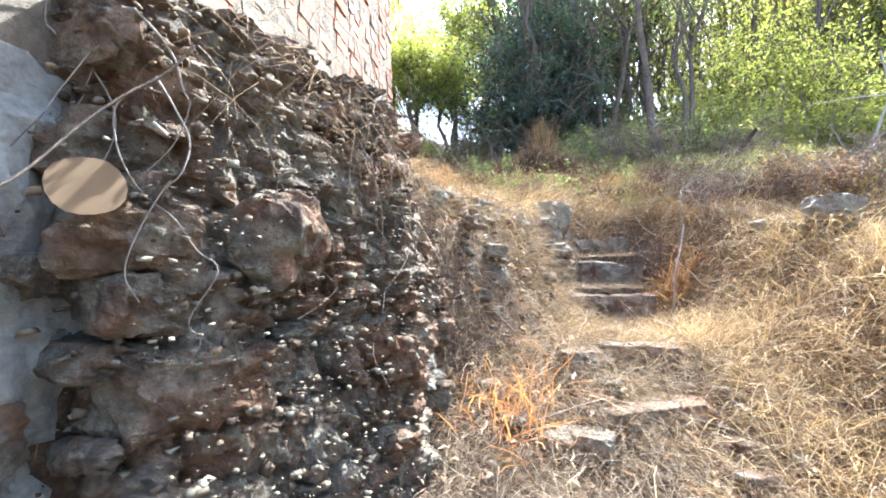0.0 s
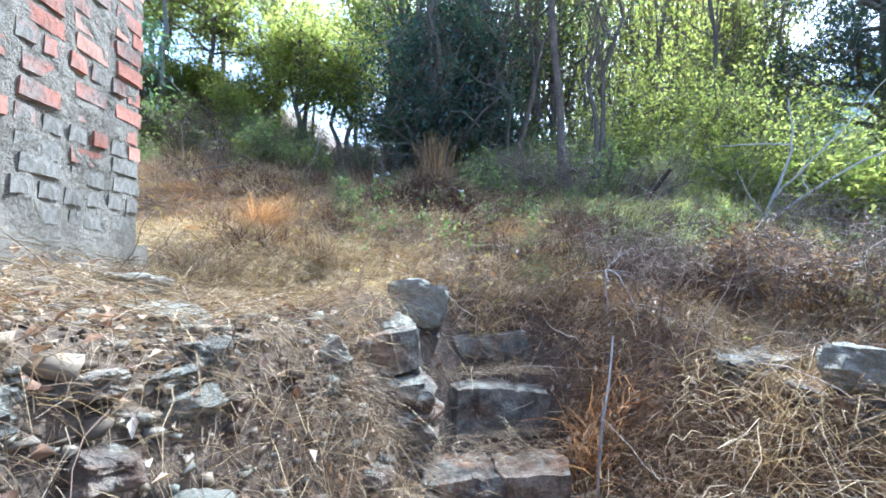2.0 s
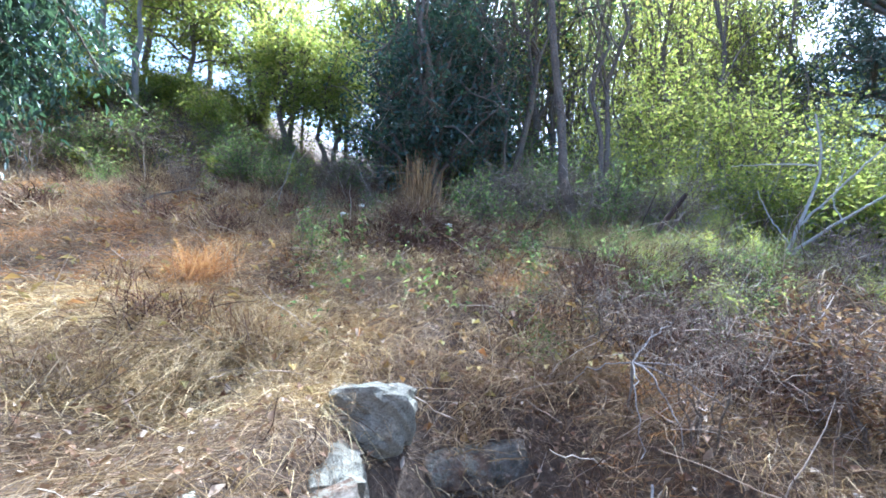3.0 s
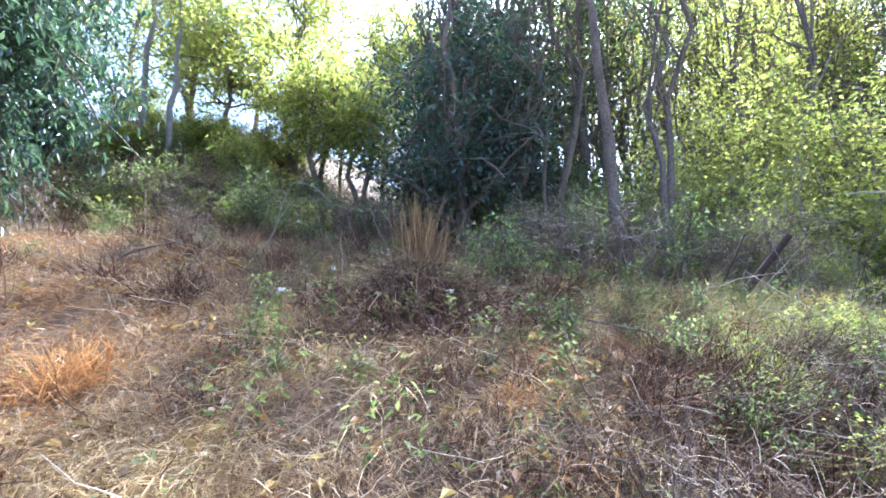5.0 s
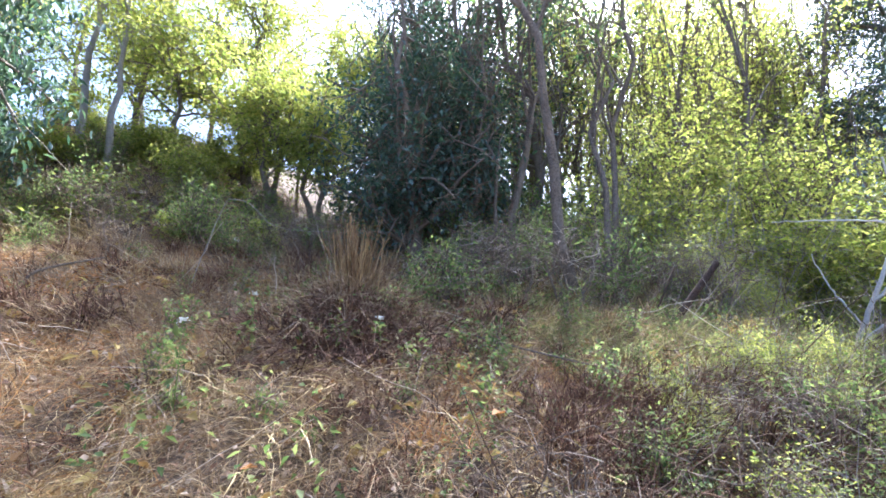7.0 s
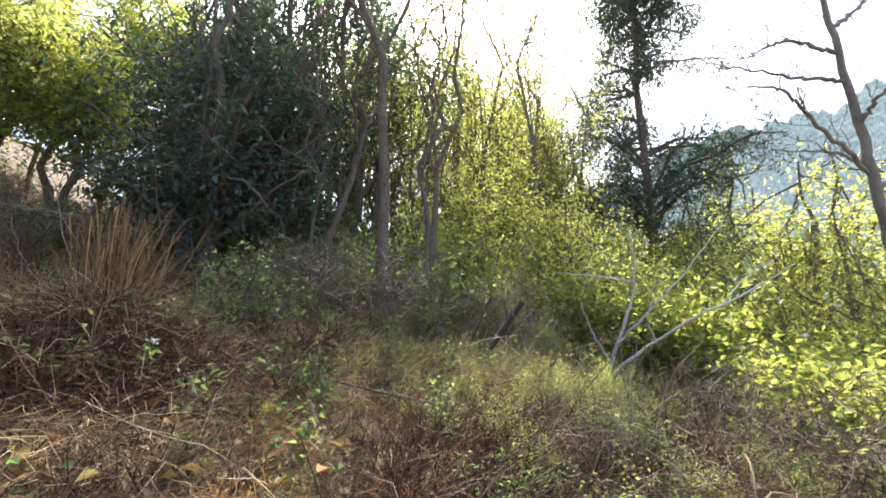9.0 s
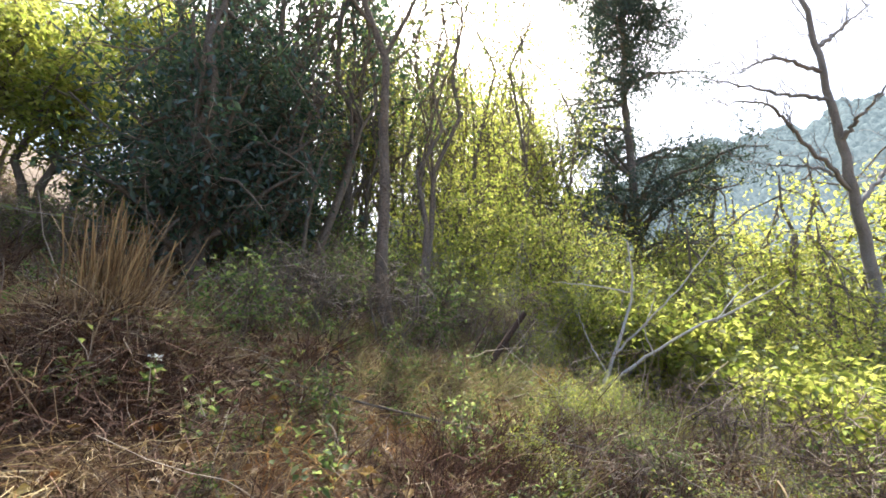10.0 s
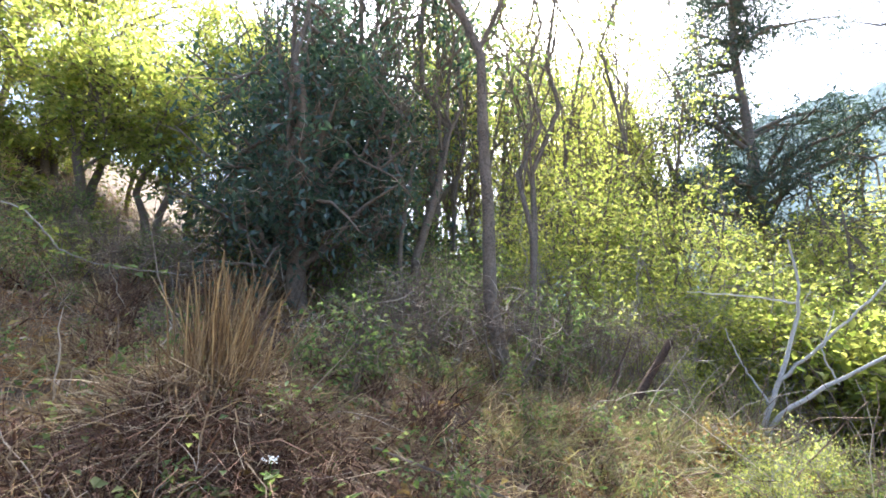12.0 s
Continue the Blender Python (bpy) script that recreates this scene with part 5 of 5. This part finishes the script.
tagged(under("skirt", raw_mesh("skirt", *(lambda vf: (vf[0] - np.array(tuft.location), vf[1]))(strands(1.55 + np.cos(ang) * rad, 6.45 + np.sin(ang) * rad, 0.45, 0.9, 0.006, rg, 0.5)), STRAW), tuft), kind="stuff")


def tussock(place, label, n, height, material, seed):
    rgl = np.random.default_rng(seed)
    ob = thing("grass_tussock", (*place, float(ground_z(*place))), label, "grass")
    x, y = place[0] + rgl.normal(0, 0.09, n), place[1] + rgl.normal(0, 0.09, n)
    v, f = strands(x, y, height, 1.0, 0.005, rgl, 0.35)
    tagged(under("blade", raw_mesh("blade", v - np.array(ob.location), f, material), ob), kind="stuff")


# pale bare shrub: two stems from one foot, forking
pale = thing("shrub", (6.60, 6.83, 2.42), "bare forked shrub with pale branches", "shrub")
for q, r0, r1 in [([(0, 0, -0.1), (-0.01, -0.13, 0.33), (0.03, -0.26, 0.67), (0.17, -0.41, 1.24), (0.12, -0.49, 1.58), (0.06, -0.47, 2.09)], 0.03, 0.01), ([(0.03, -0.26, 0.67), (0.14, -0.59, 1.02), (0.28, -0.95, 1.43), (0.45, -1.4, 2.05)], 0.018, 0.006), ([(0.05, 0, -0.1), (-0.05, -0.23, 0.33), (0.12, -0.58, 0.62), (0.31, -1.03, 0.97), (0.56, -1.48, 1.21), (0.81, -1.91, 1.56)], 0.026, 0.007), ([(0.21, -0.66, 0.66), (0.11, -0.6, 0.95), (0.18, -0.72, 1.36)], 0.01, 0.005), ([(0.14, -0.46, 1.44), (-0.13, -0.02, 1.53), (-0.36, 0.39, 1.58)], 0.012, 0.006), ([(0.01, -0.16, 0.4), (-0.17, -0.02, 0.79), (-0.26, 0.06, 1.17)], 0.012, 0.005), ([(0.5, -1.26, 1.08), (0.75, -1.44, 1.45), (1.09, -1.65, 1.69)], 0.009, 0.004)]:
    arr = np.array(q, dtype=float)
    tt = np.linspace(0, len(arr) - 1, 16)
    fine = np.stack([np.interp(tt, np.arange(len(arr)), arr[:, c]) for c in range(3)], -1)
    fine[1:-1] = (fine[:-2] + fine[1:-1] * 2 + fine[2:]) / 4 + rg.normal(0, 0.006, (14, 3))
    under("stem", raw_mesh("stem", *tubes(fine[None], np.linspace(r0, r1, 16)[None], 7), WHITE_BARK, True), pale)

tussock((-0.12, 5.2), "orange dry grass tussock on the clearing", 420, 0.36, REDGRASS, 1)
tussock((0.27, 1.78), "bright orange dead fern-like grass beside the path", 120, 0.28, ORANGE, 2)
tussock((0.42, 1.92), "bright orange dead grass beside the path", 60, 0.24, ORANGE, 3)
tussock((1.75, 3.3), "rust-brown dead grass beside the steps", 360, 0.3, REDGRASS, 4)
tussock((1.45, 3.95), "dry grass tussock above the steps", 260, 0.24, STALK, 5)
tussock((-0.2, 4.0), "heap of pale straw at the wall corner", 420, 0.22, STRAW, 7)
tussock((-0.42, 1.05), "dry grass hanging over the terrace wall", 60, 0.2, STRAW, 9)
tussock((0.4, 4.3), "straw grass tussock on the terrace edge", 300, 0.22, STALK, 6)


def rod(name, label, category, points, r0, r1, material, sides=7):
    """A single stem through a few points, smoothed and slightly uneven."""
    pts = [Vector(q) for q in points]
    out = []
    for i in range(len(pts) - 1):
        a, b = pts[i], pts[i + 1]
        a0, b1 = pts[max(i - 1, 0)], pts[min(i + 2, len(pts) - 1)]
        for s in range(5):
            u = s / 5
            out.append(0.5 * ((2 * a) + (b - a0) * u + (2 * a0 - 5 * a + 4 * b - b1) * u * u + (3 * a - a0 - 3 * b + b1) * u ** 3))
    out.append(pts[-1])
    arr = np.array([list(q) for q in out])
    me = raw_mesh(name, *tubes(arr[None], np.linspace(r0, r1, len(arr))[None], sides), material, True)
    return tagged(new(name, me), label, category)


def on_ground(x, y, up):
    return (x, y, float(ground_z(x, y)) + up)


rod("fallen_branch", "long thin bare branch lying across the slope", "branch", [on_ground(2.1, 6.55, 0.02), on_ground(2.6, 5.9, 0.13), on_ground(3.1, 5.35, 0.20), on_ground(3.7, 4.8, 0.20), on_ground(4.5, 4.2, 0.06)], 0.007, 0.005, BARK)
DARK_BARK = earthy("dark_bark", [(0.35, (0.045, 0.028, 0.02)), (0.65, (0.12, 0.08, 0.055))], [(0.35, (0.02, 0.014, 0.01)), (0.65, (0.16, 0.11, 0.08))], 5.0, 60, 0.9)
rod("dead_stick", "short brown broken trunk leaning out of the grass", "stick", [on_ground(4.22, 6.62, -0.08), (4.45, 6.58, 2.90), (4.64, 6.53, 3.15), (4.82, 6.48, 3.40)], 0.040, 0.028, DARK_BARK)
rod("dead_stick", "thin dark stem beside the broken trunk", "stick", [on_ground(4.30, 6.75, -0.05), (4.36, 6.70, 3.0), (4.52, 6.62, 3.42)], 0.014, 0.006, DARK_BARK)
bramble = thing("bramble", (3.55, 4.25, float(ground_z(3.55, 4.25))), "arching pale bramble stems over dead leaves", "bramble")
for foot, tip, arch in (((0.0, 0.0), (0.55, -0.25), 0.42), ((0.05, 0.1), (-0.35, -0.35), 0.36), ((0.1, -0.1), (0.75, 0.2), 0.5), ((-0.1, 0.05), (0.1, -0.5), 0.45), ((0.2, 0.1), (0.9, -0.3), 0.3)):
    t = np.linspace(0, 1, 14)[:, None]
    foot_, tip_ = np.array((*foot, -0.03)), np.array((*tip, 0.08))
    q = foot_ * (1 - t) + tip_ * t + np.array((0, 0, 1.0)) * np.sin(t ** 0.8 * np.pi) * arch + rl_.normal(0, 0.008, (14, 3)) * t
    under("stem", raw_mesh("stem", *tubes(q[None], np.linspace(0.0055, 0.003, 14)[None], 6), STALK, True), bramble)
rod("curved_stick", "dark curved stick lying on the clearing", "stick", [on_ground(-1.55, 7.6, 0.02), on_ground(-1.45, 7.65, 0.16), on_ground(-1.05, 7.9, 0.2)], 0.018, 0.01, BARK)
rod("pole", "thin dead stem leaning beside the steps", "stick", [on_ground(1.64, 3.08, -0.03), (1.70, 3.14, 1.36), (1.80, 3.24, 1.55), (1.90, 3.36, 1.74)], 0.009, 0.005, PALE_BARK)
dead_branch = thing("dead_branch", (2.10, 3.74, float(ground_z(2.10, 3.74))), "bleached dead branch with splayed twigs in the brush", "branch")
crotch = np.array((0.0, 0.0, 0.30))
for tip, arch, r0 in (((0.32, 0.14, 0.46), 0.02, 0.0045), ((-0.22, 0.20, 0.16), 0.03, 0.004), ((-0.14, -0.26, 0.0), 0.06, 0.004), ((0.03, -0.27, 0.05), 0.07, 0.0055), ((0.30, -0.30, 0.12), 0.03, 0.004),
                      ((0.05, 0.1, -0.08), 0.0, 0.007), ((0.12, 0.02, 0.42), 0.01, 0.003), ((0.48, -0.02, 0.12), 0.06, 0.0035)):
    t = np.linspace(0, 1, 12)[:, None]
    q = crotch * (1 - t) + np.array(tip) * t + np.array((0, 0, 1.0)) * np.sin(t * np.pi) * arch + rl_.normal(0, 0.012, (12, 3)) * t
    under("twig", raw_mesh("twig", *tubes(q[None], np.linspace(r0, r0 * 0.5, 12)[None], 6), PALE_BARK, True), dead_branch)
rv = np.random.default_rng(33)
for i in range(20):
    f = rv.uniform(0, 1)
    a, b = PIERS[1] if i % 3 else PIERS[0]
    at_ = a * (1 - f) + b * f
    d = (b - a) / np.linalg.norm(b - a)
    out = np.array([d[1], -d[0]])
    z, s, o = rv.uniform(1.6, 2.12), 0.0, 0.10
    side = rv.normal(0, 0.02)
    q = []
    for step in range(rv.integers(6, 14)):
        w = at_ + d * s + out * o
        q.append((w[0], w[1], z))
        side = side * 0.7 + rv.normal(0, 0.03)
        s, o, z = s + side, max(0.07, o + rv.normal(0, 0.015)), z - rv.uniform(0.02, 0.09)
    rod("vine", "thin dry vine hanging on the stone wall", "vine", q, rv.uniform(0.0012, 0.003), 0.0009, PALE_BARK if i % 3 == 0 else BARK, 5)

# ---- far hill across the valley ----
def far_hill():
    m, nt, b = base_material("wooded_hill_painted_haze", 1.0, 0.0)
    n1, n2 = noise_node(nt, 0.05, 6, 0.6), noise_node(nt, 0.4, 6, 0.7)
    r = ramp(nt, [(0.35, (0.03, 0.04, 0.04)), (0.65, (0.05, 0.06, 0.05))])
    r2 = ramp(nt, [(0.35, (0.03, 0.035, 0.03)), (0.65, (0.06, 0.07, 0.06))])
    nt.links.new(n1.outputs[0], r.inputs[0])
    nt.links.new(n2.outputs[0], r2.inputs[0])
    c = mix_colour(nt, r.outputs[0], r2.outputs[0], 0.5)
    nt.links.new(c, b.inputs["Base Color"])
    # distance haze put into the colour: grey-blue emission over a near-black base
    haze_glow = ramp(nt, [(0.38, (0.24, 0.30, 0.31)), (0.62, (0.46, 0.53, 0.52))])
    nt.links.new(n2.outputs[0], haze_glow.inputs[0])
    nt.links.new(haze_glow.outputs[0], b.inputs["Emission Color"])
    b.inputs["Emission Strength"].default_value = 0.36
    n, k = 420, 60
    az = np.linspace(radians(30), radians(150), n)[:, None]
    t = np.linspace(0, 1, k)[None, :]
    ridge = 98 + 46 * smooth_step(radians(50), radians(72), az) + 4 * np.sin(az * 13) + 2.0 * np.sin(az * 57) + 1.2 * np.sin(az * 131)
    rad = 170 + 110 * t
    z = -14 + ridge * np.sin(t * np.pi / 2) + 2.0 * np.sin(az * 63 + t * 9) * np.sin(t * 11 + az * 23)
    z = z + np.random.default_rng(4).normal(0, 0.5, z.shape)
    v = np.stack([np.sin(az) * rad, np.cos(az) * rad, z], -1).reshape(-1, 3)
    i = np.arange(n * k).reshape(n, k)
    f = np.concatenate([np.stack([i[:-1, :-1], i[1:, :-1], i[1:, 1:]], -1).reshape(-1, 3), np.stack([i[:-1, :-1], i[1:, 1:], i[:-1, 1:]], -1).reshape(-1, 3)])
    # tree crowns over the slope
    rh = np.random.default_rng(8)
    q = 7000
    mid = v[rh.integers(0, n * k, q)]
    s3 = rh.uniform(1.2, 3.4, (q, 1, 1)) * np.stack([np.ones(q), np.ones(q), rh.uniform(0.8, 1.7, q)], -1)[:, None]
    crowns = (iv[None] * s3 * rh.uniform(0.7, 1.3, (q, 12, 1)) + mid[:, None]).reshape(-1, 3)
    v, f = np.concatenate([v, crowns]), np.concatenate([f, (itri[None] + np.arange(q)[:, None, None] * 12).reshape(-1, 3) + n * k])
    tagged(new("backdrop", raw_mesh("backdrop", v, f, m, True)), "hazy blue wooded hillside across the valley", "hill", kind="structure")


far_hill()

# ---- single bright leaves ----
def single_leaf(name, label, at, size, material, seed, droop=-0.4):
    rgl = np.random.default_rng(seed)
    v, f = merged([leaf_blades(np.zeros((1, 3)), size, size * 0.75, droop, rgl, 0.2)])
    ob = new(name, raw_mesh(name, v, f, material))
    ob.location = at
    return tagged(ob, label, "leaf")


rl = np.random.default_rng(9)
for i in range(22):
    x, y = rl.uniform(2.2, 4.6), rl.uniform(3.0, 6.2)
    single_leaf("leaf", "yellow leaf on a thin stem in the undergrowth", on_ground(x, y, rl.uniform(0.02, 0.07)), 0.05, YELLOW, i)
for i, (x, y) in enumerate([(2.28, 5.75), (3.05, 5.17), (2.35, 5.1), (2.7, 5.5), (1.2, 5.4), (2.0, 4.9), (2.25, 5.7)]):
    single_leaf("leaf", "curled orange dead leaf on dry grass", on_ground(x, y, 0.04), 0.09, ORANGE, 50 + i, 0.1)
for i, (x, y, h) in enumerate(((0.8, 5.26, 0.5), (0.95, 5.9, 0.4), (0.2, 7.9, 0.5), (1.75, 5.9, 0.3))):
    fl = thing("weed", on_ground(x, y, -0.02), "upright weed with a small white flower head", "weed", "flowering weeds")
    stem = np.array([[0, 0, 0], [0.01, 0.0, h * 0.5], [0.0, 0.02, h]])
    under("stem", raw_mesh("stem", *tubes(stem[None], np.array([[0.004, 0.003, 0.002]]), 5), LEAF_MID, True), fl)
    tagged(under("leaf", raw_mesh("leaf", *leaf_blades(np.stack([np.zeros(14), np.zeros(14), rl.uniform(0.1, h * 0.9, 14)], -1), 0.07, 0.028, 0.1, rl), LEAF_MID), fl), kind="stuff")
    tagged(under("flower", raw_mesh("flower", *leaf_blades(np.array([[0, 0.02, h]]) + rl.normal(0, 0.014, (26, 3)) * np.array([[1, 1, 0.5]]), 0.014, 0.010, 0.4, rl), WHITE_FLOWER), fl), kind="stuff")
bm = bmesh.new()
bmesh.ops.create_circle(bm, cap_ends=True, radius=0.055, segments=18)
bmesh.ops.inset_region(bm, faces=bm.faces[:], thickness=0.02)
for v in bm.verts:
    v.co.z += 0.35 * v.co.length + 0.004 * math.sin(v.co.x * 70)
me = bpy.data.meshes.new("leaf")
bm.to_mesh(me)
bm.free()
me.materials.append(STALK)
for face in me.polygons:
    face.use_smooth = True
tan_leaf = tagged(new("leaf", me), "large round tan leaf caught on a vine", "leaf")
tan_leaf.matrix_basis = pose(-0.60, 0.72, 1.63, 70, 10, 40)

# ---- creeper arching over the clearing ----
creeper = thing("creeper", (-0.07, 7.47, 3.01), "arching thin creeper stem with a few pale leaves", "creeper")
line = np.array([(-0.07, 7.47, 3.01), (0.18, 7.57, 4.03), (0.46, 7.33, 3.94), (0.59, 7.23, 3.83), (0.71, 7.14, 3.7), (0.88, 7.07, 3.64), (1.12, 6.96, 3.61), (1.34, 6.85, 3.6)]) - np.array((-0.07, 7.47, 3.01))
tt = np.linspace(0, len(line) - 1, 40)
fine = np.stack([np.interp(tt, np.arange(len(line)), line[:, c]) for c in range(3)], -1)
fine[1:-1] = (fine[:-2] + fine[1:-1] * 2 + fine[2:]) / 4 + rl.normal(0, 0.003, (38, 3))
under("stem", raw_mesh("stem", *tubes(fine[None], np.linspace(0.005, 0.002, 40)[None], 6), PALE_BARK, True), creeper)
for j in range(12, 39, 3):
    under("leaf", raw_mesh("leaf", *leaf_blades(fine[j][None] + rl.normal(0, 0.008, (2, 3)), 0.055, 0.032, -0.2, rl), LEAF_MID), creeper)

# ---- bricks of the house wall ----
for x, row, header, out, tip, pick, washed in BRICK_ROWS:
    ob = new("brick", (SHORT if header else LONG)[washed][pick])
    ob.parent = house
    ob.matrix_basis = Matrix.LocRotScale((x, -0.05 + out, row * 0.0875 + 0.045 + 0.010 * math.sin(x * 2.3 + row * 0.9) + tip * 0.2), Euler((0, tip, tip * 0.8)), None)
bm = bmesh.new()
for row in range(30):
    x = 2.34
    while x < 3.95:
        bmesh.ops.create_cube(bm, size=1.0, matrix=Matrix.Translation((x + 0.115, -0.05, row * 0.0875 + 0.045)) @ Matrix.Diagonal((0.222, 0.1, 0.076, 1)))
        x += 0.234
tagged(part("brick", bm, BRICK, house), kind="stuff")
